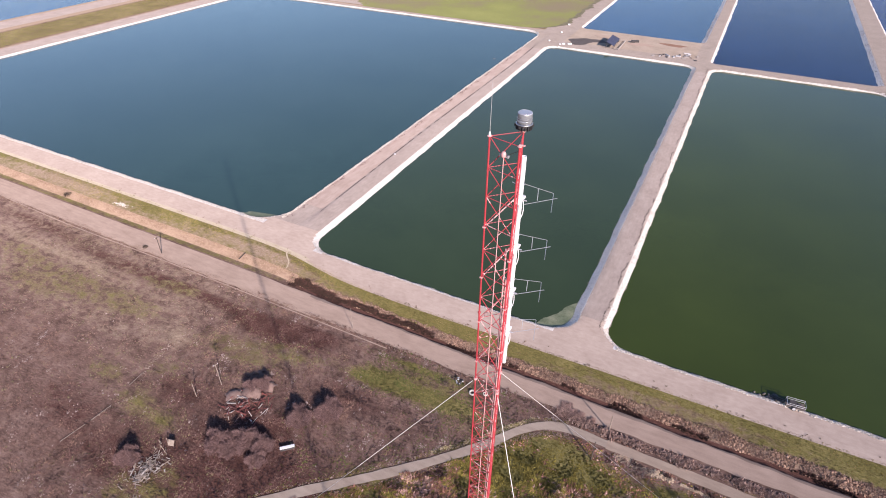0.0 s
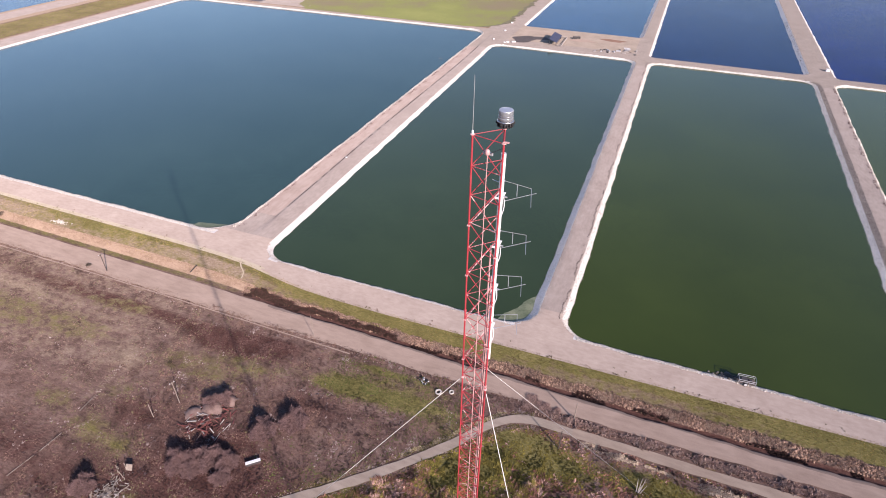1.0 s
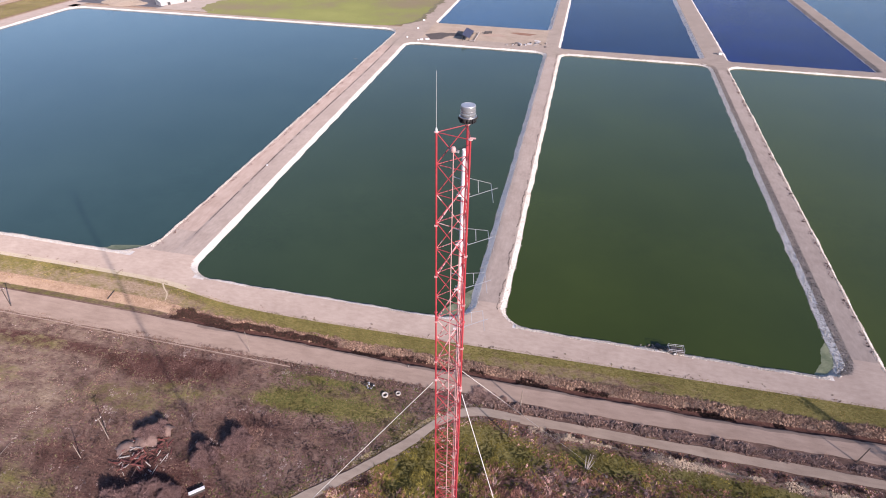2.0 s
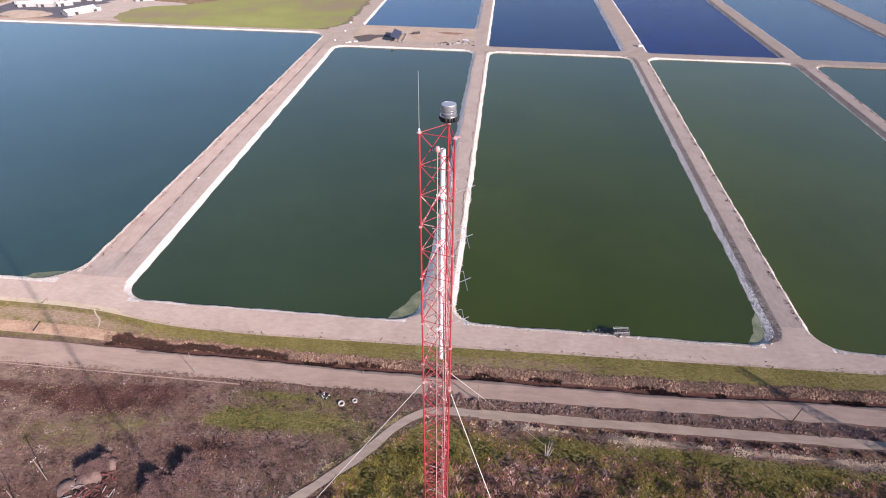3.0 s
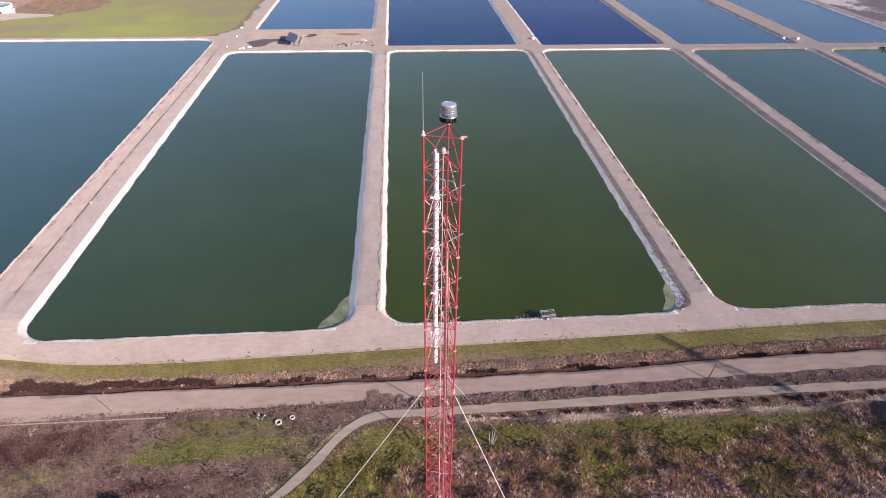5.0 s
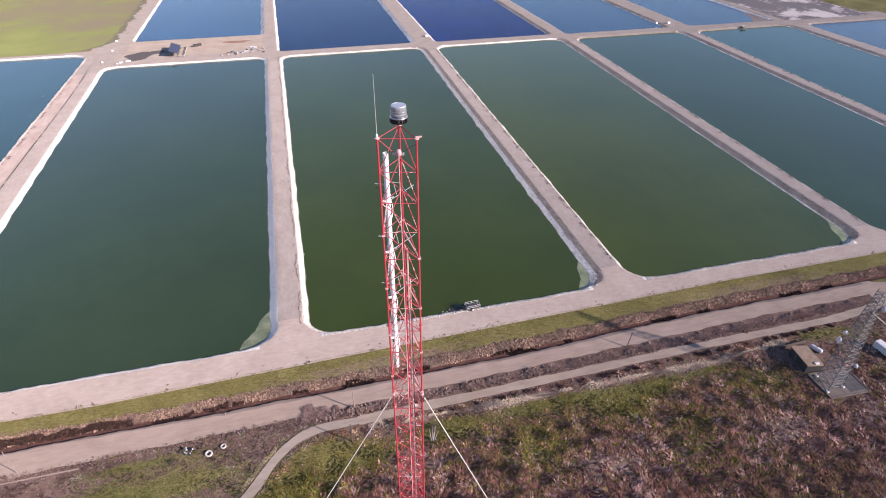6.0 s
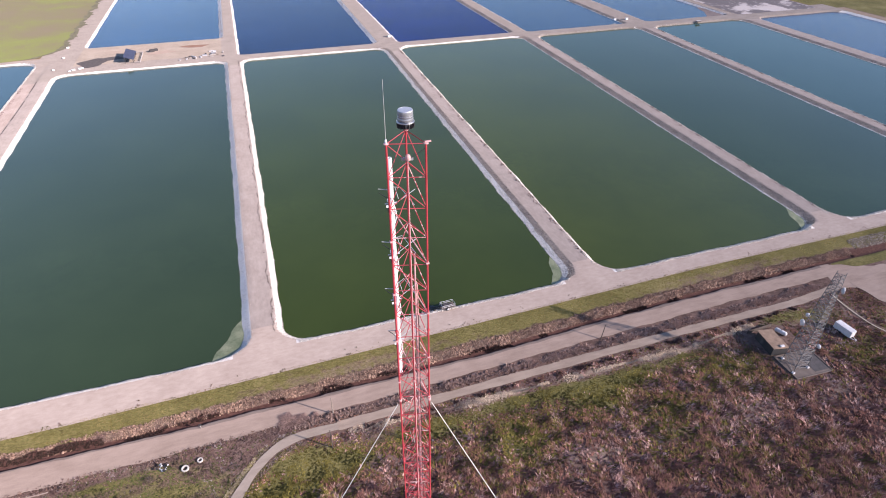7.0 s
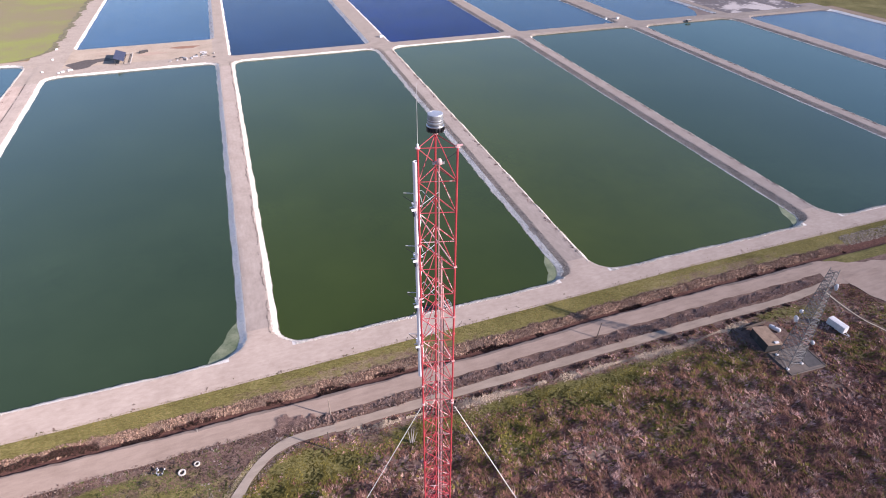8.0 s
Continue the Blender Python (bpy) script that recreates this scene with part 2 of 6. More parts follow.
def mud_material():
    """Dark drying mud with broad pale salt crusts."""
    m, nt, b = material("drying_mud")
    crust = ramp(nt, maths(nt, "ADD", maths(nt, "MULTIPLY", tex(nt, 0.03, 3, 0.5, (1, 0.6, 1), 0.6), 0.75), maths(nt, "MULTIPLY", tex(nt, 0.25, 4, 0.6), 0.25)), [(0.50, (0, 0, 0)), (0.56, (1, 1, 1))])
    col = mixc(nt, crust, (0.105, 0.080, 0.068), (0.46, 0.40, 0.36))
    nt.links.new(mixc(nt, maths(nt, "MULTIPLY", tex(nt, 0.6, 4), 0.3), col, (0.15, 0.12, 0.10)), b.inputs["Base Color"])
    b.inputs["Roughness"].default_value = 0.6
    return m


M_MUD = mud_material()
M_MUDBROWN = surface("brown_mud", (0.11, 0.078, 0.062), (0.20, 0.148, 0.118), 0.6, 0, 0.15, 1.5, 0.2, 0.05)
WATERS = {
    "green": water_material("green_pond_water", (0.021, 0.0355, 0.0125), (0.028, 0.0455, 0.0170), 0.1, 0.25, 0.86),
    "olive": water_material("olive_pond_water", (0.0265, 0.040, 0.004), (0.035, 0.0515, 0.006), 0.1, 0.25, 0.80),
    "moss": water_material("moss_green_pond_water", (0.039, 0.054, 0.005), (0.051, 0.068, 0.007), 0.1, 0.25, 0.78),
    "teal": water_material("teal_pond_water", (0.023, 0.053, 0.029), (0.030, 0.064, 0.036)),
    "lake": water_material("lake_blue_water", (0.018, 0.0405, 0.0345), (0.024, 0.0500, 0.0425), 0.1, 0.4, 0.74),
    "jade": water_material("jade_pond_water", (0.029, 0.050, 0.018), (0.038, 0.062, 0.024), 0.1, 0.25, 0.51),
    "deep": water_material("deep_blue_water", (0.005, 0.014, 0.045), (0.007, 0.022, 0.070), 0.1, 0.7, 0.12),
    "blue": water_material("blue_pond_water", (0.010, 0.031, 0.060), (0.013, 0.043, 0.094), 0.1, 0.7, 0.38),
    "navy": water_material("navy_pond_water", (0.002, 0.005, 0.050), (0.003, 0.010, 0.095), 0.1, 0.8, 0.10),
}


# ---- mesh helpers ----
class Geo:
    """Vertices and faces gathered for one mesh."""

    def __init__(self):
        self.v, self.f = [], []

    def add(self, verts, faces):
        n = len(self.v)
        self.v += [tuple(p) for p in verts]
        self.f += [tuple(i + n for i in f) for f in faces]
        return self

    def tube(self, p, q, r, n=6, r2=None):
        p, q = Vector(p), Vector(q)
        z = (q - p).normalized()
        x = z.orthogonal().normalized()
        y = z.cross(x)
        ring = [x * math.cos(a) + y * math.sin(a) for a in (2 * math.pi * i / n for i in range(n))]
        r2 = r if r2 is None else r2
        faces = [(i, (i + 1) % n, n + (i + 1) % n, n + i) for i in range(n)] + [tuple(range(n - 1, -1, -1)), tuple(range(n, 2 * n))]
        return self.add([p + c * r for c in ring] + [q + c * r2 for c in ring], faces)

    def box(self, centre, size, m=None, bevel=0.0):
        """A box with its upright and flat edges chamfered."""
        sx, sy, sz = (s / 2 for s in size)
        b = bevel if bevel else min(sx, sy, sz) * 0.12
        out = []
        for z, k in ((-sz, b), (-sz + b, 0), (sz - b, 0), (sz, b)):
            out += [(x, y, z) for x, y in ((sx - k, sy - b - k), (sx - b - k, sy - k), (-sx + b + k, sy - k), (-sx + k, sy - b - k),
                                           (-sx + k, -sy + b + k), (-sx + b + k, -sy + k), (sx - b - k, -sy + k), (sx - k, -sy + b + k))]
        faces = [(l * 8 + i, l * 8 + (i + 1) % 8, l * 8 + 8 + (i + 1) % 8, l * 8 + 8 + i) for l in range(3) for i in range(8)]
        faces += [tuple(range(7, -1, -1)), tuple(range(24, 32))]
        m = Matrix.Translation(centre) @ (m or Matrix())
        return self.add([m @ Vector(p) for p in out], faces)

    def lathe(self, profile, n=20, m=None):
        """A body of revolution about z from (radius, height) pairs."""
        m = m or Matrix()
        verts = [m @ Vector((r * math.cos(2 * math.pi * i / n), r * math.sin(2 * math.pi * i / n), z)) for r, z in profile for i in range(n)]
        faces = [(l * n + i, l * n + (i + 1) % n, l * n + n + (i + 1) % n, l * n + n + i) for l in range(len(profile) - 1) for i in range(n)]
        faces += [tuple(range(n - 1, -1, -1)), tuple(range((len(profile) - 1) * n, len(profile) * n))]
        return self.add(verts, faces)

    def mesh(self, name, mat, smooth=False):
        me = bpy.data.meshes.new(name)
        me.from_pydata(self.v, [], self.f)
        me.materials.append(mat)
        if smooth:
            me.polygons.foreach_set("use_smooth", [True] * len(me.polygons))
        return me


def part(name, geo, mat, parent=None, label="", smooth=False):
    ob = new(name, geo if isinstance(geo, bpy.types.Mesh) else geo.mesh(name, mat, smooth))
    if parent:
        ob.parent = parent
    return tagged(ob, label)


def thing(name, label, category, group="", at=None):
    ob = new(name)
    ob.empty_display_size = 0.2
    if at is not None:
        ob.matrix_world = at
    return tagged(ob, label, category, group)


def np_mesh(name, verts, faces, mat, tint=None, attribute="tint"):
    """A mesh from arrays: verts (n, 3), faces (m, k)."""
    k, me = faces.shape[1], bpy.data.meshes.new(name)
    me.vertices.add(len(verts))
    me.vertices.foreach_set("co", np.asarray(verts, np.float32).ravel())
    me.loops.add(faces.size)
    me.loops.foreach_set("vertex_index", np.asarray(faces, np.int32).ravel())
    me.polygons.add(len(faces))
    me.polygons.foreach_set("loop_start", np.arange(0, faces.size, k, dtype=np.int32))
    if tint is not None:
        att = me.attributes.new(attribute, "FLOAT_COLOR", "POINT")
        att.data.foreach_set("color", np.c_[tint, np.ones(len(tint))].astype(np.float32).ravel())
    me.update(calc_edges=True)
    me.materials.append(mat)
    return me


rng = np.random.default_rng(7)

# ---- the lie of the land ----
# ponds: west, east, south, north edge of the water, corner radius, water
PONDS = [
    # west edge (south end, north end), east edge, south, north, corner radius, bank widths west and east, water
    ((-434.0, -434.0), (-134.3, -136.0), 120.4, 432.0, 12.0, 2.0, 1.6, "lake"),
    ((-112.6, -118.2), (-18.5, -18.8), 113.7, 398.5, 8.0, 2.3, 2.6, "green"),
    ((-7.2, -7.0), (85.6, 90.2), 114.6, 397.5, 8.0, 2.0, 4.3, "olive"),
    ((98.2, 102.5), (191.4, 199.2), 114.9, 397.0, 9.0, 1.3, 4.0, "moss"),
    ((203.6, 211.4), (293.6, 302.4), 115.6, 394.5, 9.0, 1.3, 3.8, "jade"),
    ((305.8, 315.4), (399.0, 404.0), 115.6, 392.0, 10.0, 1.4, 3.5, "teal"),
    ((415.0, 421.0), (515.0, 514.0), 115.6, 391.0, 10.0, 1.4, 3.0, "blue"),
    ((-111.0, -111.0), (-21.0, -21.0), 459.0, 760.0, 4.0, 2.0, 3.0, "blue"),
    ((-8.2, -8.2), (87.0, 87.0), 410.5, 760.0, 4.0, 2.0, 3.0, "deep"),
    ((105.5, 105.5), (196.0, 196.0), 409.0, 760.0, 3.0, 2.0, 3.0, "navy"),
    ((211.0, 211.0), (299.0, 299.0), 407.5, 760.0, 3.0, 2.0, 3.0, "blue"),
    ((321.5, 321.5), (402.0, 402.0), 407.0, 760.0, 4.0, 2.0, 3.0, "blue"),
    ((-900.0, -900.0), (-535.0, -535.0), 100.0, 900.0, 30.0, 2.0, 2.0, "blue"),
]
MUDFLAT = ((412.0, 412.0), (503.0, 503.0), 403.0, 600.0, 6.0)
WATER_Z, FIELD_Z = -1.1, -1.6


def wobble(x, y):
    return 0.14 * np.sin(0.37 * x + 2.1 * np.sin(0.11 * y)) + 0.14 * np.sin(0.41 * y + 1.7 * np.sin(0.13 * x)) + 0.10 * np.sin(1.3 * x + 0.9 * y)


def northing(y):
    return np.clip((y - 115.0) / 280.0, 0, 1)


def box_parts(x, y, p):
    k = northing(y)
    west, east = p[0][0] + (p[0][1] - p[0][0]) * k, p[1][0] + (p[1][1] - p[1][0]) * k
    r = p[4]
    qx = np.abs(x - (west + east) / 2) - (east - west) / 2 + r
    qy = np.abs(y - (p[2] + p[3]) / 2) - (p[3] - p[2]) / 2 + r
    return qx, qy, x > (west + east) / 2


def box_dist(x, y, p):
    """Signed distance to a four-sided outline with round corners, below zero inside."""
    qx, qy, _ = box_parts(x, y, p)
    return np.minimum(np.maximum(qx, qy), 0) + np.hypot(np.maximum(qx, 0), np.maximum(qy, 0)) - p[4]


def bank_width(x, y, p):
    qx, qy, east = box_parts(x, y, p)
    side = np.clip((qx - qy) / 8 + 0.5, 0, 1)
    return 1.4 + (np.where(east, p[6], p[5]) - 1.4) * side


def shoreline(x, y):
    """Distance to the nearest shoreline, below zero in the water, and the width of the bank there."""
    d, w = np.full(np.shape(x), 1e9), np.full(np.shape(x), 2.0)
    for p in PONDS:
        dp = box_dist(x, y, p)
        w = np.where(dp < d, bank_width(x, y, p), w)
        d = np.minimum(d, dp)
    return d + wobble(x, y), w


def base_line(x):
    return 103.3 + 0.024 * np.clip(x, -60, 130)


def left_part(x):
    """1 west of the first dike, 0 east of it."""
    return 1 / (1 + np.exp(np.clip((x + 104) / 8.0, -60, 60)))


def road_south(x):
    """South edge of the levee road."""
    return base_line(x) + 6.0 * left_part(x)


def grass_south(x):
    off = np.interp(x, [-106, -65, -50, 0, 45, 60, 95, 130], [4.3, 4.4, 4.9, 6.2, 6.4, 6.5, 6.0, 6.3])
    return base_line(x) - off + 1.4 * left_part(x) + 0.25 * np.sin(x * 0.31) + 0.2 * np.sin(x * 0.9)


def ditch_foot(x):
    """Foot of the ditch bank."""
    return base_line(x) - np.interp(x, [-106, -65, -50, 0, 45, 60, 95, 130], [6.2, 6.3, 6.9, 8.3, 9.2, 9.0, 8.3, 8.6])


def ditch_shift(x):
    """How far the ditch wanders into the road edge."""
    return 0.16 * np.sin(x * 0.19 + 1.7 * np.sin(x * 0.053)) + 0.10 * np.sin(x * 0.67 + 1.3 * np.sin(x * 0.21)) + 0.07 * np.sin(x * 1.7 + np.sin(x * 0.9))


def eroded(x, y):
    """1 where the ditch bank is broken away, its damp and shadow line coloured dark."""
    wave = 0.22 * np.sin(x * 0.31 + 2 * np.sin(x * 0.07)) + 0.16 * np.sin(x * 0.83 + 1) + 0.10 * np.sin(x * 2.3 + np.sin(x * 0.6))
    top = grass_south(x) - 0.35 + wave + 1.9 * np.exp(-((x + 102) / 2.4) ** 2)
    low = np.clip((x + 58) / 12, 0, 1)
    top = top * (1 - low) + (ditch_foot(x) + 0.55 + 1.4 * wave) * low
    foot = ditch_foot(x) - 0.1 + 0.25 * np.sin(x * 0.47 + np.sin(x * 0.13))
    gaps = np.sin(x * 0.33 + 1.5 * np.sin(x * 0.09)) + 0.5 * np.sin(x * 0.9) > np.interp(x, [-64, -56, -20], [-2.0, 0.0, 0.5])
    return (x > -106) & (x < 60) & (y < top) & (y > foot) & gaps


def height(x, y):
    x, y = np.asarray(x, float), np.asarray(y, float)
    e, g, b = road_south(x), grass_south(x), base_line(x)
    slope = -1.15 * np.clip((e - y) / (e - g), 0, 1)
    f = ditch_foot(x)
    bank = -1.15 - 1.05 * np.clip((g - y) / (g - f), 0, 1)
    west_bank = np.interp(y - b, [-1e3, -7.5, -6.5, -4.9, -2.4, 1e3], [FIELD_Z, FIELD_Z, -1.75, -1.9, -1.15, -1.15])
    ditch = np.interp(y - f - np.where(y < f - 0.8, ditch_shift(x), 0), [-1e3, -2.3, -1.2, -0.3, 0, 1e3], [FIELD_Z, FIELD_Z, -2.4, -2.45, -2.2, -2.2])
    low = np.where(y > f, bank, ditch)
    low = low + (west_bank - low) * left_part(x)
    prof = np.where(y > g, slope, low)
    d, w = shoreline(x, y)
    bed = np.clip((w - d) / w, 0, 2.2) * WATER_Z
    mud = -0.7 * np.clip(-box_dist(x, y, MUDFLAT) / 3, 0, 1)
    line = -123.5 - 5.0 * northing(y) ** 3 + 1.2 * np.sin(y * 0.02)
    bench = -0.55 * np.clip((line - x) / 0.9, 0, 1) * np.clip((y - 118) / 14, 0, 1) * (y < 425) * (x > -150)
    out = np.where(y > e - 2, np.minimum(np.minimum(prof, bed), bench), prof) + np.where(y > 395, mud, 0)
    rough = 0.10 * np.sin(0.21 * x + 1.3 * np.sin(0.17 * y)) * np.sin(0.19 * y + 0.8) * ((y < 84) | (y > 470))
    return out + rough * (np.abs(x) < 500)


def blob(x, y, cx, cy, rx, ry, k=1.0):
    return k * np.exp(-(((x - cx) / rx) ** 2 + ((y - cy) / ry) ** 2))


# east, north, half-width, half-depth, strength
GREENS = [(-98, 64.5, 9, 3.0, 0.75), (-86.5, 69.4, 8, 2.2, 0.75), (-144, 75.0, 16, 2.6, 0.5), (-141, 63.3, 13, 4.0, 0.5), (-112.5, 50.5, 8, 3.2, 0.5), (-126, 41, 8, 3.2, 0.45), (-110.2, 38.0, 5, 2.8, 0.6),
          (-58, 74, 8, 4.5, 0.5), (-40, 74, 16, 3.5, 0.6), (-52, 82, 14, 1.5, 0.5), (-60, 73, 9, 2, 0.35), (-87, 70, 7, 2.2, 0.42), (-75, 72, 8, 1.8, 0.42), (-38, 78, 24, 6, 0.25), (-100, 65, 12, 4, 0.6),
          (-109.3, 38.8, 4, 3, 1.0), (-98.8, 37.1, 4.5, 3, 1.2), (40, 68, 45, 9, 0.2), (-85, 26, 4, 4, 0.9), (-91, 20, 5, 4, 0.9), (-126, 42, 6, 3, 0.35), (-136, 77.5, 9, 1.6, 0.5),
          (-200, 65, 18, 5, 0.55), (-165, 62, 18, 5, 0.55), (-184, 56, 14, 4, 0.5), (-143, 64, 12, 3, 0.5), (-8, 75, 7, 3.5, 0.8), (1, 71, 7, 4, 0.8),
          (22, 74, 10, 3, 0.8), (48, 75, 12, 2.6, 0.7), (63, 74.5, 8, 2.5, 0.8), (79, 73, 10, 3.5, 0.8), (98, 75, 9, 2.2, 0.7), (69, 68.5, 8, 4, 0.6),
          (82, 61, 9, 4, 0.55), (78, 54, 7, 4, 0.5), (44, 62, 6, 8, 0.4), (108, 68, 10, 5, 0.5), (138, 79, 10, 2.2, 0.7), (150, 60, 10, 7, 0.5),
          (150, 76, 10, 3, 0.4), (172, 66, 8, 8, 0.4), (190, 94.5, 24, 2.6, 1.0), (-22, 62, 7, 7, 0.8), (-13, 67, 9, 6, 0.7), (-10, 55, 12, 8, 0.5), (-40, 42, 12, 10, 0.55)]
DARKS = [(-129, 77.4, 18, 2.4, 0.7), (-82, 80, 10, 2.5, 0.6), (-95, 75.5, 17, 4.5, 1.3), (-160, 76.5, 32, 3, 0.9), (-215, 79.5, 30, 3, 0.8), (-78, 47, 20, 14, 0.6), (-96, 25, 26, 12, 0.6), (-60, 30, 22, 16, 0.6),
         (20, 45, 40, 20, 0.35), (110, 40, 40, 18, 0.3), (-60, 65, 16, 5, 0.5), (150, 52, 16, 10, 0.45), (172, 78, 6, 6, 0.6), (-40, 40, 14, 12, 0.5), (-104, 47, 9, 6, 0.5), (-122, 55, 10, 5, 0.4), (-128, 30, 14, 8, 0.45)]
PALES = [(15, 79, 8, 1.0, 0.8), (42, 77.8, 14, 1.3, 0.8), (72, 77.3, 14, 1.3, 0.8), (98, 76.8, 12, 1.5, 0.8), (-20, 76, 4, 1.2, 0.7), (60, 54, 14, 5, 0.5),
         (105, 52, 12, 6, 0.5), (132, 52, 8, 4, 0.4), (16, 66, 8, 3, 0.5), (-118, 60, 5, 3, 0.4), (-190, 71, 30, 1.2, 0.4)]


def zones(x, y):
    """How far the ground is grass, dark (brush, damp, ditch shadow) or straw."""
    e, gs, b = road_south(x), grass_south(x), base_line(x)
    g = sum(blob(x, y, *k) for k in GREENS) + np.where(x < -8, 0.08, 0.16) + 0.12 * np.sin(0.09 * x + np.sin(0.13 * y)) * np.sin(0.16 * y + 1) + 0.14 * np.clip((-105 - x) / 30, 0, 1) * (y > 44)
    d = sum(blob(x, y, *k) for k in DARKS)
    p = sum(blob(x, y, *k) for k in PALES)
    south = y < b - 16
    bank = (y > gs) & (y < e + 0.3)
    foot = ditch_foot(x)
    rubble = (y <= gs) & (y > foot + 0.1)
    west = np.clip((-95 - x) / 30, 0, 1)
    p = p + 0.40 * west * np.clip((y - 42) / 12, 0, 1)
    d = d + np.where(x > -10, 0.3, 0)
    g, d = g * (1 - np.clip(p, 0, 0.9) * (x > -10)), d * (1 - np.clip(p, 0, 0.9) * (x > -10))
    g = np.where(bank, 0.68 + 0.2 * np.sin(0.05 * x + 1) * np.sin(0.45 * (y - e)) + 0.15 * (y > e - 2.5) - 0.12 * (y < gs + 1.2) * (x > -100) - 0.22 * west, np.where(south, g, 0))
    p = np.where(south, p, np.where(bank, 0.5 - 0.2 * (y > e - 2.5) + 0.4 * west, np.where(rubble, 0.45 + 0.5 * left_part(x), 0)))
    # Ditch floor darkened whole: damp soil with its shadow in the colour.
    d = np.where(south, d, np.where((y <= foot + 0.1) & (y > foot - 2.6), 1.0 - left_part(x), 0))
    strip = left_part(x) * ((y > b - 7.6) & (y < b - 4.6))
    g, p = np.maximum(g, 0.55 * strip), p * (1 - 0.5 * strip)
    g = np.where((x < -66) & south, np.minimum(g * 0.7, 0.46), g)
    g = np.maximum(g, blob(x, y, -109.4, 38.8, 4.2, 2.8, 0.75) + blob(x, y, -99, 37.1, 4.6, 2.6, 0.75) + blob(x, y, -84, 68.5, 9, 2.0, 0.6) + blob(x, y, -85, 22.5, 5, 3, 0.7))
    inlet = (x > 176) & (y > 91) & (y < 99.5)
    g = np.where(inlet, np.where(y < 96, 1.0, 0), g)
    d, p = np.where(inlet, np.where(y >= 96, 1.0, 0), d), np.where(inlet, 0, p)
    # Shadow line and damp of the broken bank, as dark ground colour.
    dig = eroded(x, y)
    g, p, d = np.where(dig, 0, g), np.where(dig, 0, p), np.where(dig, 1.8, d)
    north_field = (x < -124) & (y > 440)
    east_field = (x > 530) | ((x > 505) & (y > 398))
    west_bank = (x < -452) & (x > -500)
    g = np.where(north_field, 0.42 + 0.7 * blob(x, y, -230, 470, 130, 26) - 0.25 * (x < -330), g)
    g = np.where(east_field, 0.75, np.where(west_bank, 0.6, g))
    p = np.where(north_field & (x < -330), 0.5, p)
    shore = (y > e) & ~north_field & ~east_field & ~west_bank
    p = np.where(shore, 0.9, p)
    return np.clip(np.stack([g, d, p], -1), 0, 1)


def lines(edges, coarse):
    """Grid lines: close by the edges, wide apart elsewhere."""
    out = []
    for e in edges:
        out += [e + o for o in (-3, -2.2, -1.6, -1.1, -0.6, 0, 0.6, 1.1, 1.6, 2.2, 3, 4.2, 5.6, 7.2, 9, 11.5, -4.2, -5.6, -7.2, -9, -11.5)]
    out = sorted(out)
    for lo, hi, step in coarse:
        for v in np.arange(lo, hi + 1e-6, step):
            if not out or np.min(np.abs(np.array(out) - v)) > step * 0.6:
                out.append(float(v))
    out = sorted(out)
    kept = [out[0]]
    for v in out[1:]:
        if v - kept[-1] > 0.35:
            kept.append(v)
    a, b = kept[0], kept[-1]
    far = [20, 60, 140, 300, 700, 1500, 3200, 6000]
    return np.array([a - f for f in far][::-1] + kept + [b + f for f in far])


EDGES = sorted([(e[0], e[1] - e[0]) for p in PONDS[:7] for e in p[:2]])
far_edges = [e[0] for p in PONDS[7:12] for e in p[:2]] + [PONDS[12][1][0]]
xs = lines(sorted([e[0] for e in EDGES] + far_edges), [(-260, 260, 2.0), (-560, 540, 6.0)])
ys = lines(sorted({86.7, 95.3, 103.3} | {p[2] for p in PONDS[:12]} | {p[3] for p in PONDS[:7]}), [(84, 112, 0.55), (10, 86, 1.8), (-120, 10, 10), (112, 470, 5.0), (470, 780, 10.0)])
GX, GY = np.meshgrid(xs, ys)
drift = np.interp(xs, [e[0] for e in EDGES], [e[1] for e in EDGES], left=0, right=0)
GX = GX + drift[None] * (northing(GY) * np.clip((412 - GY) / 10, 0, 1))
YY = GY.copy()
tilt = np.interp(YY, [60, 84, 104, 112], [0, 1, 1, 0]) * (base_line(GX) - 103.3)
swell = np.interp(YY, [60, 95, 98.2, 103.3, 110, 114], [0, 0, 2.2, 6.0, 2.6, 0]) * left_part(GX)
GY = YY + tilt + swell
GZ = height(GX, GY)
nx, ny = len(xs), len(ys)
idx = np.arange(nx * ny).reshape(ny, nx)
quads = np.stack([idx[:-1, :-1], idx[:-1, 1:], idx[1:, 1:], idx[1:, :-1]], -1).reshape(-1, 4)
verts = np.stack([GX, GY, GZ], -1).reshape(-1, 3)
me = np_mesh("ground", verts, quads, M_GROUND, zones(GX, GY).reshape(-1, 3), "zone")
tagged(new("ground", me), "brown scrub field with green grass patches and sloping levee banks", "ground", kind="structure")

mid = verts[quads].mean(1)
mx, my = mid[:, 0], mid[:, 1]
plain_y = YY.ravel()[quads].mean(1)
shore, bank_w = shoreline(mx, my)
shore = shore - wobble(mx, my)
mud = box_dist(mx, my, MUDFLAT)


def sheet(name, mask, mat, lift, label, category="road"):
    """A surface laid over part of the ground."""
    q = quads[mask]
    used, inv = np.unique(q, return_inverse=True)
    ob = new(name, np_mesh(name, verts[used] + (0, 0, lift), inv.reshape(-1, 4), mat))
    return tagged(ob, label, category, kind="structure")


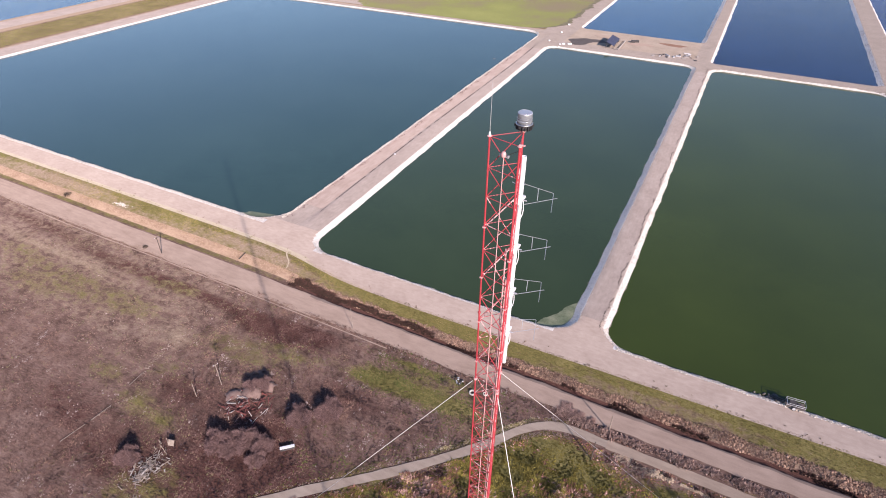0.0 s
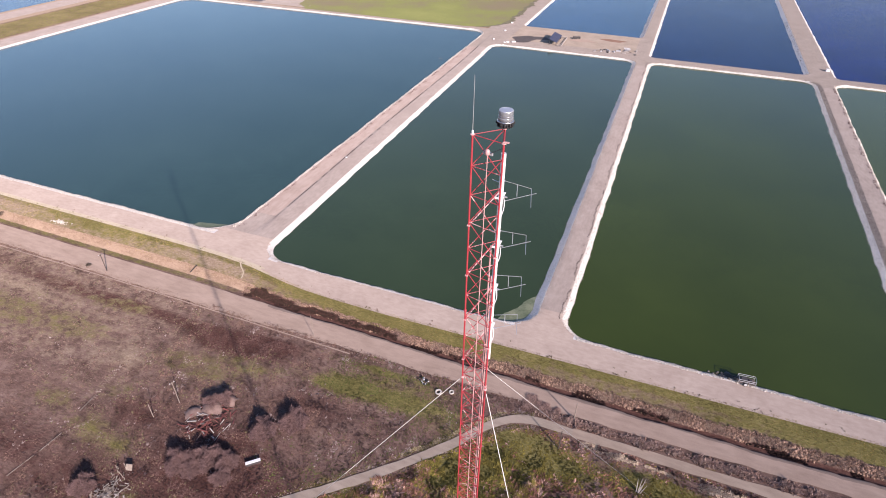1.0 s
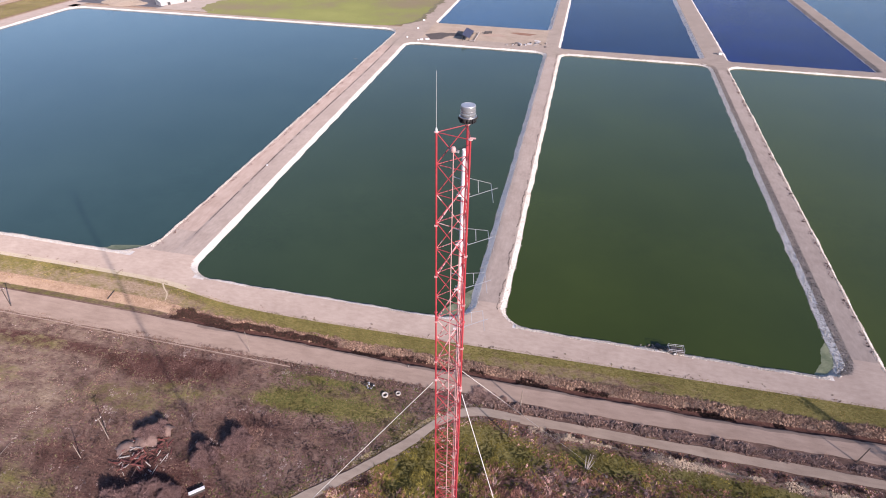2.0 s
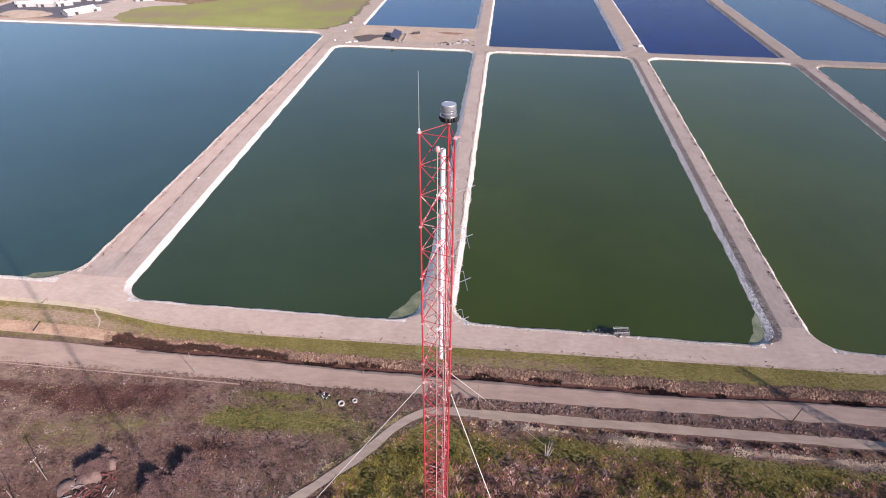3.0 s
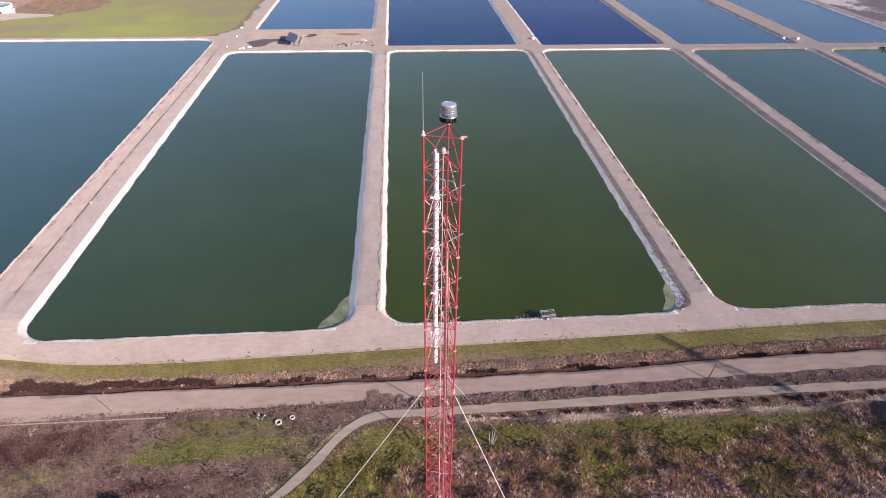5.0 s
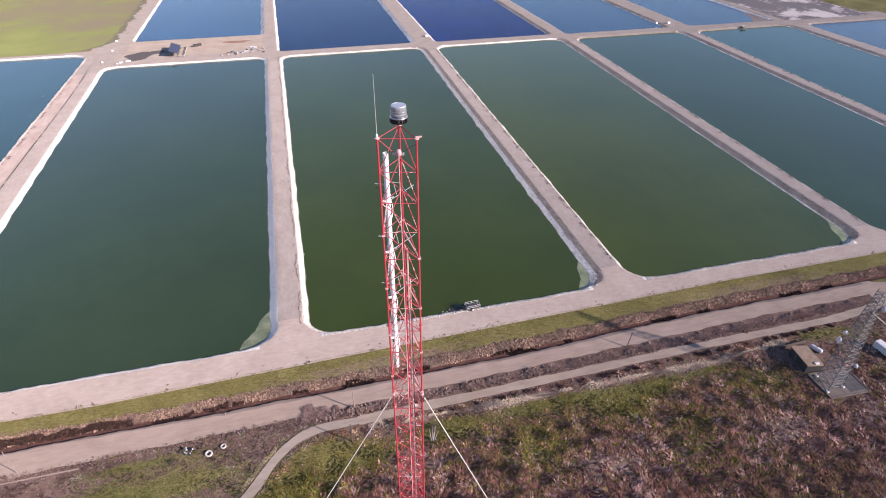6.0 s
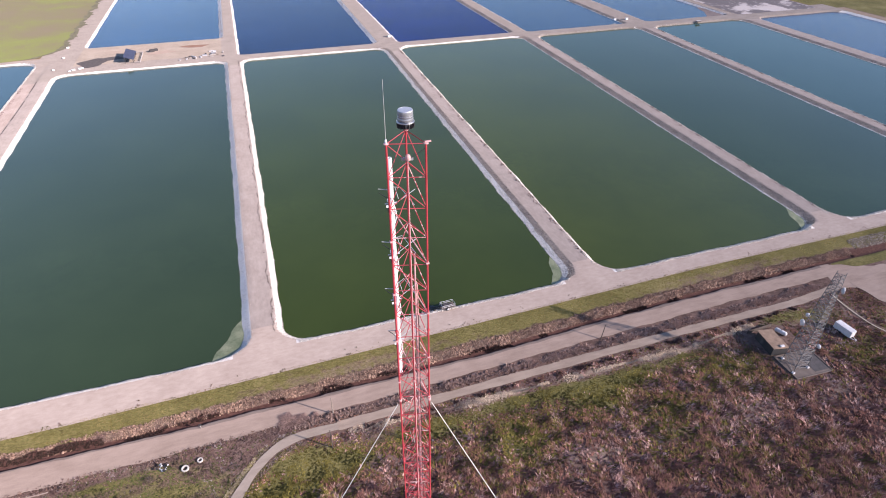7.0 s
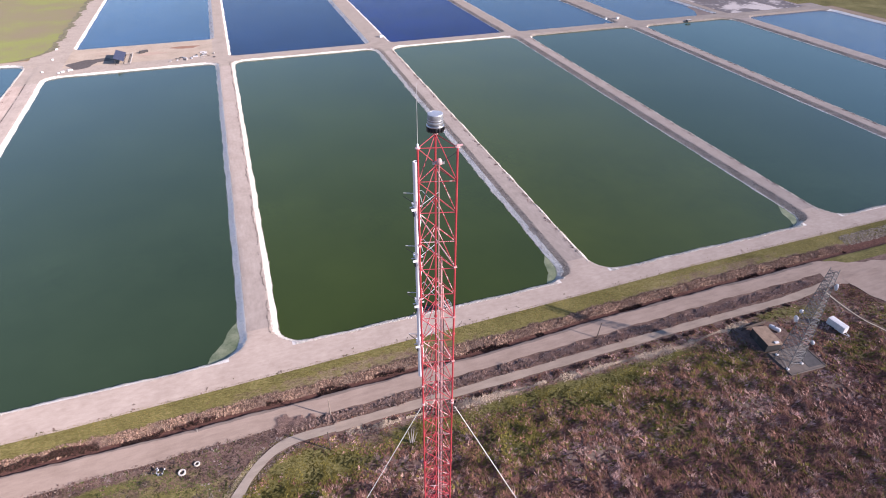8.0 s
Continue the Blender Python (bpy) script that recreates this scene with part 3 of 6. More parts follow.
dry = (shore > bank_w - 0.3) & (mud > 0.5)
front = dry & (plain_y > 103.25) & (my < 123) & (mx > -520) & (mx < 530)
sheet("levee_road", front, M_LEVEE, 0.03, "pale pinkish graded earth road along the levee top")
yard = dry & (mx > -112) & (mx < -20) & (my >= 414) & (my < 462)
cross = dry & (((my > 386) & (my < 414) & (mx > -140) & (mx < 520)) | ((my > 429) & (my < 438) & (mx < -110) & (mx > -440)))
cross |= dry & (mx > -136) & (mx < -110) & (my > 386) & (my < 470)
sheet("cross_levee_road", cross & ~front & ~yard, M_FARROAD, 0.03, "pale earth road along the far cross levee")
sheet("yard", yard, M_SAND, 0.035, "sandy storage yard between the ponds", "yard")
for west, east in ((-140, -108), (-22, -4), (82, 106), (188, 215), (290, 319), (396, 424)):
    sheet("dike_road", dry & (mx > west) & (mx < east) & (my >= 123) & (my <= 386), M_DIKE, 0.03, "narrow pale earth road on top of a pond dike")
for west, east in ((-134, -109), (-23, -6), (85, 107), (196, 218), (297, 330), (400, 416)):
    strip = dry & (mx > west) & (mx < east) & (my >= (414 if west > -100 else 470)) & (my <= 770)
    sheet("far_dike_road", strip & ~yard, M_FARROAD, 0.03, "pale earth road on a far pond dike")
lip = -124.6 - 5.0 * northing(my) ** 3 + 1.2 * np.sin(my * 0.02)
sheet("dike_bench", dry & (mx > -140) & (mx < lip) & (my > 136) & (my <= 386), M_BENCH, 0.05, "lower bench of bare salmon earth beside the dike road")
sheet("west_levee_road", dry & (mx > -452) & (mx < -432) & (my >= 123) & (my < 640), M_DIKE, 0.03, "pale earth road on the outer levee")
sheet("west_track", (mx > -528) & (mx < -503) & (my > 100) & (my < 700), M_DIKE, 0.03, "earth track beyond the outer levee")
sheet("mudflat", mud < -1, M_MUD, 0.03, "dried-out pond bed of dark and pale mud", "mud")
sheet("bare_bank", (mx < -107 + 1.5 * np.sin(my * 2.3)) & (mx > -520) & (plain_y > 97.0) & (plain_y < 99.0), M_BARE, 0.03,
      "strip of bare salmon-coloured earth below the levee grass", "bank")
sheet("levee_shoulder", front & (mx < -106 + 2 * np.sin(my * 3)) & (plain_y < 105.2), M_SHOULDER, 0.05, "yellowish dry-grass shoulder of the levee road")


def strip_road(name, south, north, mat, lift, label, x0, x1, cols=14, step=1.0):
    """A road sheet between a southern and a northern edge line."""
    sx = np.arange(x0, x1 + step, step)
    u = np.linspace(0, 1, cols)[:, None]
    vx = np.broadcast_to(sx, (cols, len(sx)))
    vy = south(sx)[None] * (1 - u) + north(sx)[None] * u
    v = np.stack([vx, vy, height(vx, vy) + lift], -1).reshape(-1, 3)
    k = np.arange(cols * len(sx)).reshape(cols, len(sx))
    q = np.stack([k[:-1, :-1], k[:-1, 1:], k[1:, 1:], k[1:, :-1]], -1).reshape(-1, 4)
    return tagged(new(name, np_mesh(name, v, q, mat)), label, "road", kind="structure")


def road_north(x):
    west = np.clip((-100 - x) / 14, 0, 1)
    return (ditch_foot(x) - 2.1 + 0.8 * ditch_shift(x)) * (1 - west) + (base_line(x) - 8.0) * west


def road_verge(x):
    return base_line(x) - 16.6 + 0.7 * np.exp(-((x + 60) / 25) ** 2) + 0.18 * np.sin(x * 0.35) + 0.12 * np.sin(x * 0.93 + 1)


strip_road("dirt_road", road_verge, road_north, M_DIRT, 0.09, "flat grey-brown dirt road beside the ditch", -420, 176)
strip_road("damp_edge", lambda x: road_north(x) - 0.8 - 0.3 * np.sin(x * 0.13 + 2 * np.sin(x * 0.06)) - 0.12 * np.sin(x * 0.41 + 1),
           lambda x: road_north(x) + 0.1, M_DAMP, 0.115, "damp darker edge of the dirt road along the ditch", -96, 172, 4, 0.7)
TURNING = ((175.0, 175.0), (240.0, 240.0), 60.0, 92.0, 6.0)
bank_faces = (shore < bank_w + 0.1) & (shore > -1.8) & (mx > -445) & (mx < 530) & (my > 105) & (my < 780)
# West-facing banks: coarse grey stone, part of its darkness is shade put into colour.
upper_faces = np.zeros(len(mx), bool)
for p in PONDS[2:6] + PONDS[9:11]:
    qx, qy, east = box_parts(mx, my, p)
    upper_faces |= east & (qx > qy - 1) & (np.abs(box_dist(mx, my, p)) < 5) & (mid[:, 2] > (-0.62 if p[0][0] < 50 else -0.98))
far_south = np.zeros(len(mx), bool)
for p in PONDS[7:12]:
    far_south |= (mx > p[0][0] - 2) & (mx < p[1][0] + 2) & (np.abs(my - p[2]) < 3.2)
for p in PONDS[4:7]:
    far_south |= (mx > p[0][0] - 2) & (mx < p[1][0] + 6) & (np.abs(my - p[3]) < 3.2)
sheet("far_bank", bank_faces & far_south, M_FARROAD, 0.025, "low bare earth bank of a far pond", "bank")
bank_faces &= ~far_south
sheet("upper_bank", bank_faces & upper_faces, M_UPPERBED, 0.02, "upper pond bank of coarse grey stone with its shade in the colour", "bank")
sheet("pond_bank", bank_faces & ~upper_faces, M_BED, 0.02, "sloping pond banks of crushed pale stone", "bank")
crest = np.zeros(len(mx), bool)
for p in PONDS[:6]:
    crest |= (mx > p[0][0] + 3) & (mx < p[1][0] - 3) & (my < p[2]) & (my > p[2] - (1.9 if p[2] < 118 else 2.6))
sheet("bank_crest", crest & (mx > -430), M_BED, 0.05, "crest of crushed pale stone above the pond banks", "bank")


def row_sheet(name, south, north, west, east, mat, lift, label, category, step=2.5, cols=40):
    """A sheet laid out in rows, with curved western and eastern edges."""
    ry = np.arange(south, north + step, step)
    u = np.linspace(0, 1, cols)[None]
    vx = west(ry)[:, None] * (1 - u) + east(ry)[:, None] * u
    vy = np.broadcast_to(ry[:, None], vx.shape)
    v = np.stack([vx, vy, height(vx, vy) + lift], -1).reshape(-1, 3)
    k = np.arange(vx.size).reshape(vx.shape)
    q = np.stack([k[:-1, :-1], k[:-1, 1:], k[1:, 1:], k[1:, :-1]], -1).reshape(-1, 4)
    return tagged(new(name, np_mesh(name, v, q, mat)), label, category, kind="structure")


def meadow_east(y):
    return np.interp(y, [437, 440, 449, 459, 480, 760], [-160, -143, -135, -128.5, -127.5, -127]) + 0.8 * np.sin(y * 0.31) + 0.5 * np.sin(y * 0.83)


def meadow_west(y):
    return np.interp(y, [437, 446, 458, 480, 494, 503, 530, 760], [-305, -316, -325, -324, -316, -289, -262, -250]) + 1.6 * np.sin(y * 0.4) + np.sin(y * 1.1)


row_sheet("meadow", 437.5, 760, meadow_west, meadow_east, M_MEADOW, 0.14, "open green and brown meadow beyond the ponds", "meadow")
row_sheet("meadow_margin", 439, 760, lambda y: meadow_east(y) - 0.4, lambda y: meadow_east(y) + 3.6 + 1.2 * np.sin(y * 0.19 + 1) + 0.7 * np.sin(y * 0.7), M_MARGIN, 0.16, "rank dark grass margin between the meadow and the dike road", "grass", 2.0, 5)


def ribbon(name, centre, widths, mat, lift, label, step=1.2):
    """A road of its own along a line of bends, rounded through them."""
    pts = []
    c = [Vector((*p, 0)) for p in centre]
    for i in range(len(c) - 1):
        p0, p1, p2, p3 = c[max(i - 1, 0)], c[i], c[i + 1], c[min(i + 2, len(c) - 1)]
        n = max(2, int((p2 - p1).length / step))
        for k in range(n):
            t = k / n
            pts.append(0.5 * ((2 * p1) + (p2 - p0) * t + (2 * p0 - 5 * p1 + 4 * p2 - p3) * t * t + (3 * p1 - p0 - 3 * p2 + p3) * t ** 3))
    pts.append(c[-1])
    v, f, cols = [], [], 6
    for i, p in enumerate(pts):
        d = (pts[min(i + 1, len(pts) - 1)] - pts[max(i - 1, 0)]).normalized()
        side = Vector((-d.y, d.x, 0))
        w = widths * (1 + 0.08 * math.sin(i * 0.37) + 0.05 * math.sin(i * 1.1))
        for k in range(cols):
            q = p + side * w * (k / (cols - 1) - 0.5)
            v.append((q.x, q.y, float(height(q.x, q.y)) + lift))
    for i in range(len(pts) - 1):
        f += [(i * cols + k, (i + 1) * cols + k, (i + 1) * cols + k + 1, i * cols + k + 1) for k in range(cols - 1)]
    return tagged(new(name, np_mesh(name, np.array(v), np.array(f)[:, ::-1], mat)), label, "road", kind="structure")


TRACK = [(-120, -22), (-63, 31), (-39.6, 51.8), (-28.9, 62.6), (-22.6, 69.6), (-18.4, 75.4), (-13.3, 79.8), (-7.4, 81.7), (2, 81.8), (46, 82.4), (105, 83.2), (139, 83.0), (152, 83.3), (168, 85)]
ribbon("field_track", TRACK[:9], 2.4, M_FIELDTRACK, 0.17, "narrow pale dirt track bending into the field")
ribbon("side_track", TRACK[8:], 2.7, M_TRACK, 0.17, "narrow pale dirt track beside the road verge")
ribbon("turning_area", [(170, 90.5), (182, 86.5), (194, 83), (208, 78), (236, 68)], 12.0, M_DIRT, 0.07, "bare dirt turning area where the tracks meet")
ribbon("side_road", [(181, 86), (182, 78), (184, 68), (188, 50)], 13.0, M_DIRT, 0.14, "bare dirt road leading off beside the scrub")
ribbon("wheel_rut", [(-260, 85.6), (-206, 84.0), (-160, 84.5), (-110, 84.6), (-62, 84.4)], 0.38, M_DIRT, 0.16, "narrow pale wheel rut beside the dirt road")
ribbon("washout", [(-118.4, 108.6), (-115.5, 105.2), (-112.8, 102.9), (-111.8, 100.4)], 0.42, M_SHOULDER, 0.08, "pale sandy washout streak down the levee slope", 0.6)
PATHWAY = [(163.0, 82.5), (162.4, 78.7), (162.0, 71.6), (162.5, 66.8), (164.3, 61.8), (166, 50)]
ribbon("footpath", PATHWAY, 0.5, M_SHOULDER, 0.17, "thin worn path through the scrub")

# water
for wests, easts, south, north, r, _, _, kind in PONDS:
    b, west, east = 2.5, min(wests), max(easts)
    nxw, nyw = max(2, int((east - west) / 12)), max(2, int((north - south) / 12))
    wx, wy = np.meshgrid(np.linspace(west - b, east + b, nxw), np.linspace(south - b, north + b, nyw))
    wi = np.arange(nxw * nyw).reshape(nyw, nxw)
    wq = np.stack([wi[:-1, :-1], wi[:-1, 1:], wi[1:, 1:], wi[1:, :-1]], -1).reshape(-1, 4)
    wv = np.stack([wx, wy, np.full_like(wx, WATER_Z)], -1).reshape(-1, 3)
    look_of = {"green": "murky dark green", "olive": "murky olive-green", "moss": "murky moss-green", "teal": "murky blue-green", "jade": "murky jade-green", "lake": "wide blue-green", "deep": "dark blue", "blue": "blue", "navy": "deep navy blue"}[kind]
    tagged(new("water", np_mesh("water", wv, wq, WATERS[kind])), f"calm {look_of} water of a treatment pond", "water", kind="structure")


def fan_patch(name, corner, sx, sy, length, depth, seed):
    """A thin ragged mat in a pond corner, along its two banks."""
    r, n = random.Random(seed), 24
    v = []
    for k in range(n + 1):
        u = k / n
        w = length * (1 - u) ** 0.75 * (1 + 0.10 * math.sin(9 * u + seed) + r.uniform(-0.04, 0.04)) + 0.15
        v += [(corner[0] + sx * (q * w - 1.0), corner[1] + sy * (depth * u - 1.0), WATER_Z + 0.02) for q in (0, 0.5, 1)]
    f = [(3 * k + c, 3 * k + c + 1, 3 * k + c + 4, 3 * k + c + 3)[::1 if sx * sy > 0 else -1] for k in range(n) for c in (0, 1)]
    tagged(new(name, Geo().add(v, f).mesh(name, M_ALGAE)), "pale green algae mat in the shallow pond corner", "algae", "algae mats")


for n, (cx, cy, sx, sy, ln, dp) in enumerate([(-19, 114.5, -1, 1, 9, 16), (85.4, 115.5, -1, 1, 7, 16), (191.0, 116, -1, 1, 7, 15), (-136, 121, -1, 1, 20, 6), (293, 116, -1, 1, 7, 14)]):
    fan_patch("algae_mat", (cx, cy), sx, sy, ln, dp, n)

beach = [(376, 405.5), (386, 411), (394, 424), (399, 441), (404, 441), (404.5, 405)]
tagged(new("mud_beach", Geo().add([(x, y, WATER_Z + 0.03 + 0.25 * (x > 402)) for x, y in beach], [tuple(range(5, -1, -1))]).mesh("mud_beach", M_MUDBROWN)),
       "brown mud beach in the corner of a far pond", "mud", kind="structure")

# ---- loose stone and scrub, too many to count ----
OCTA = np.array([(1, 0, 0), (-1, 0, 0), (0, 1, 0), (0, -1, 0), (0, 0, 1), (0, 0, -1)], float)
OCTF = np.array([(0, 2, 4), (2, 1, 4), (1, 3, 4), (3, 0, 4), (2, 0, 5), (1, 2, 5), (3, 1, 5), (0, 3, 5)])
CUBE = np.array([(x, y, z) for z in (-1, 1) for y in (-1, 1) for x in (-1, 1)], float) * 0.75
CUBF = np.array([(0, 2, 3), (0, 3, 1), (4, 5, 7), (4, 7, 6), (0, 1, 5), (0, 5, 4), (2, 6, 7), (2, 7, 3), (0, 4, 6), (0, 6, 2), (1, 3, 7), (1, 7, 5)])


def stone_heap(name, pts, sizes, mat, label, category="stones", blocky=True, flat=1.0):
    base, face = (CUBE, CUBF) if blocky else (OCTA, OCTF)
    n = len(pts)
    shape = base[None] * (1 + rng.uniform(-0.35, 0.35, (n, len(base), 3)))
    shape = shape * (sizes[:, None, None] * rng.uniform(0.6, 1.3, (n, 1, 3))) * np.array((1, 1, flat))
    a, b = rng.uniform(0, 6.28, n), rng.uniform(-0.6, 0.6, n) * flat
    ca, sa, cb, sb = np.cos(a), np.sin(a), np.cos(b), np.sin(b)
    rot = np.stack([np.stack([ca, -sa * cb, sa * sb], -1), np.stack([sa, ca * cb, -ca * sb], -1), np.stack([0 * a, sb, cb], -1)], 1)
    v = np.einsum("nij,nkj->nki", rot, shape) + pts[:, None]
    f = (face[None] + (np.arange(n) * len(base))[:, None, None]).reshape(-1, 3)
    return tagged(new(name, np_mesh(name, v.reshape(-1, 3), f, mat)), label, category, kind="stuff")


def shore_points(p, per_m, y_max, low, high):
    """Places along the banks of one pond, between two shares of the bank's width."""
    south, north, r = p[2:5]
    out = []
    for side in range(4):
        length = north - south if side % 2 else p[1][0] - p[0][0]
        n = int(length * per_m * (3 if side == 0 and south < 200 else 1))
        t, o = rng.random(n), rng.uniform(-r, 4, n)
        if side % 2:
            y = south + length * t
            e = p[1] if side == 1 else p[0]
            x = e[0] + (e[1] - e[0]) * northing(y) + o * (1 if side == 1 else -1)
        else:
            x = p[0][0] + length * t
            y = (north + o) if side else (south - o)
        out.append(np.stack([x, y], -1))
    xy = np.concatenate(out)
    x, y, g = xy[:, 0], xy[:, 1], 0.25
    want = bank_width(x, y, p) * rng.uniform(low, high, len(xy))
    k = (want - box_dist(x, y, p) - wobble(x, y)) / (2 * g)
    gx = box_dist(x + g, y, p) - box_dist(x - g, y, p)
    gy = box_dist(x, y + g, p) - box_dist(x, y - g, p)
    xy = xy + np.stack([gx * k, gy * k], -1)
    qx, qy, east = box_parts(xy[:, 0], xy[:, 1], p)
    keep = (xy[:, 1] < y_max) & (xy[:, 0] > -330) & (xy[:, 0] < 430)
    wide = bank_width(xy[:, 0], xy[:, 1], p)
    keep &= rng.random(len(xy)) < np.clip(wide / 4.0, 0.45, 1)
    xy, east = xy[keep], (east & (qx > qy))[keep]
    return np.c_[xy, height(xy[:, 0], xy[:, 1]) + 0.06], east


for i, p in enumerate(PONDS[:12]):
    pts, east = shore_points(p, {0: 20, 1: 26, 2: 26, 3: 24, 4: 20, 5: 14}.get(i, 4), 480 if i < 7 else 560, -0.2, 0.95)
    if i > 6:
        keep = pts[:, 1] > p[2] + 3
        pts, east = pts[keep], east[keep]
    # Upper stones of east banks take a darker mix that includes their shade.
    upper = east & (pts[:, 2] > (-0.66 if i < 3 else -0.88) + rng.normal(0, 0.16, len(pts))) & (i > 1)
    size = rng.uniform(0.09, 0.24, len(pts)) * (0.62 if i == 1 else 1.0 if i < 6 else 1.5)
    stone_heap("riprap", pts[~upper], size[~upper], M_ROCK, "band of pale broken stone along a pond bank", "riprap", 0 < i < 3, 0.38)
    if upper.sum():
        stone_heap("upper_riprap", pts[upper], size[upper], M_GRAVEL, "band of coarse grey stone on the upper pond bank, darkened for its shade", "riprap", False, 0.6)
for i, p in enumerate(PONDS[:5]):
    n = int((p[1][0] - p[0][0]) * 22)
    cx = rng.uniform(p[0][0] + 4, p[1][0] - 4, n)
    cy = p[2] - rng.uniform(0.2, 2.1 if p[2] < 118 else 2.8, n) + wobble(cx, 0 * cx + p[2])
    stone_heap("crest_stones", np.c_[cx, cy, height(cx, cy) + 0.1], rng.uniform(0.08, 0.20, n) * (0.6 if i == 1 else 1.35 if i > 1 else 1.0), M_ROCK, "row of pale stones along the crest of the bank", "riprap", False)
# Added dark clods draw the thin shadow line beside the white bank.
for p, top in ((PONDS[2], 395),):
    n = 2600
    ry = rng.uniform(p[2] + 3, top, n)
    edge = p[0][0] + (p[0][1] - p[0][0]) * northing(ry)
    rx = edge - p[5] - 0.35 - 0.35 * np.sin(ry * 0.31 + np.sin(ry * 0.12)) - 0.2 * np.sin(ry * 1.1) + rng.normal(0, 0.12, n)
    keep = np.sin(ry * 0.21 + 2 * np.sin(ry * 0.05)) + 0.6 * np.sin(ry * 0.9) > -0.55
    stone_heap("bank_lip", np.c_[rx, ry, height(rx, ry) + 0.04][keep], rng.uniform(0.06, 0.17, n)[keep], M_LIP_SHADE, "ragged line of clods coloured as the shadow of the eroded road edge", "clods", False)
# Dark clods added along the bench step, in place of its shade.
n = 3400
ry = rng.uniform(134, 388, n)
rx = -123.9 - 5.0 * northing(ry) ** 3 + 1.2 * np.sin(ry * 0.02) + rng.normal(0, 0.16, n)
keep = np.sin(ry * 0.13 + 2 * np.sin(ry * 0.04)) + 0.5 * np.sin(ry * 0.7) > -0.9
stone_heap("bench_lip", np.c_[rx, ry, height(rx, ry) + 0.05][keep], rng.uniform(0.07, 0.19, n)[keep], M_LIP_SHADE, "clods coloured as the shaded step between the dike road and its lower bench", "clods", False)
for p in PONDS[3:6]:
    n = 2200
    ry = rng.uniform(p[2] + 4, p[3] - 4, n)
    rx = p[0][0] + (p[0][1] - p[0][0]) * northing(ry) - p[5] - rng.uniform(-0.2, 0.35, n) - wobble(0 * ry + p[0][0], ry)
    stone_heap("rim_stones", np.c_[rx, ry, height(rx, ry) + 0.05], rng.uniform(0.08, 0.19, n), M_ROCK, "row of pale stones along the rim of the dike road", "riprap", False)
n = 3600
ry = rng.uniform(124, 420, n)
rx = -134.3 - 1.7 * northing(ry) + rng.uniform(0.1, 1.5, n)
stone_heap("bank_stones", np.c_[rx, ry, height(rx, ry) + 0.1], rng.uniform(0.10, 0.26, n), M_ROCK, "row of pale stones along the lake bank", "riprap", False)
n = 12000
rx = rng.uniform(-108, 190, n)
rt = rng.uniform(-0.12, 0.95, n)
ry = grass_south(rx) * (1 - rt) + (ditch_foot(rx) - 0.2) * rt
keep = ~eroded(rx, ry)
rx, ry, n = rx[keep], ry[keep], int(keep.sum())
pts = np.c_[rx, ry, height(rx, ry) + 0.05]
stone_heap("rubble_bank", pts, rng.uniform(0.05, 0.36, n) ** 1.0 * (0.75 + 0.35 * np.sin(rx * 0.5 + np.sin(rx * 0.17))), M_RUBBLE, "steep bank of reddish-brown rubble and clods above the ditch", "rubble", False)
n = 9000
rx = rng.uniform(-330, -106, n)
ry = rng.uniform(96.6, 100.6, n)
stone_heap("bare_clods", np.c_[rx, ry, height(rx, ry) + 0.03], rng.uniform(0.05, 0.17, n), M_CLODS, "scattered salmon-coloured clods on the bare bank", "clods", False)
n = 130
rx, ry = rng.normal(-197, 1.7, n), rng.normal(102.4, 0.45, n)
stone_heap("stone_scatter", np.c_[rx, ry, height(rx, ry) + 0.05], rng.uniform(0.08, 0.25, n), M_ROCK, "scatter of pale stones on the levee grass", "stones")
n = 2200
rx = rng.uniform(193, 250, n)
ry = rng.uniform(99.2, 103.8, n)
stone_heap("grey_riprap", np.c_[rx, ry, height(rx, ry) + 0.05], rng.uniform(0.10, 0.24, n), M_GRAVEL, "patch of grey riprap on the levee bank", "riprap")

BROWN, PURPLE, STRAW, GREEN, LIME = np.array([(0.21, 0.133, 0.105), (0.145, 0.087, 0.076), (0.315, 0.235, 0.205), (0.10, 0.088, 0.028), (0.175, 0.15, 0.044)])


def patches(x, y, size, seed):
    """Smooth uneven patches of about the given size, between -1 and 1."""
    g = np.random.default_rng(seed)
    out = 0
    for k in range(9):
        a, w = g.uniform(0, 6.283), 6.283 / size * g.uniform(0.45, 1.5)
        out = out + np.sin((x * np.cos(a) + y * np.sin(a)) * w + g.uniform(0, 6.283))
    return np.clip(out / 3.2, -1, 1)


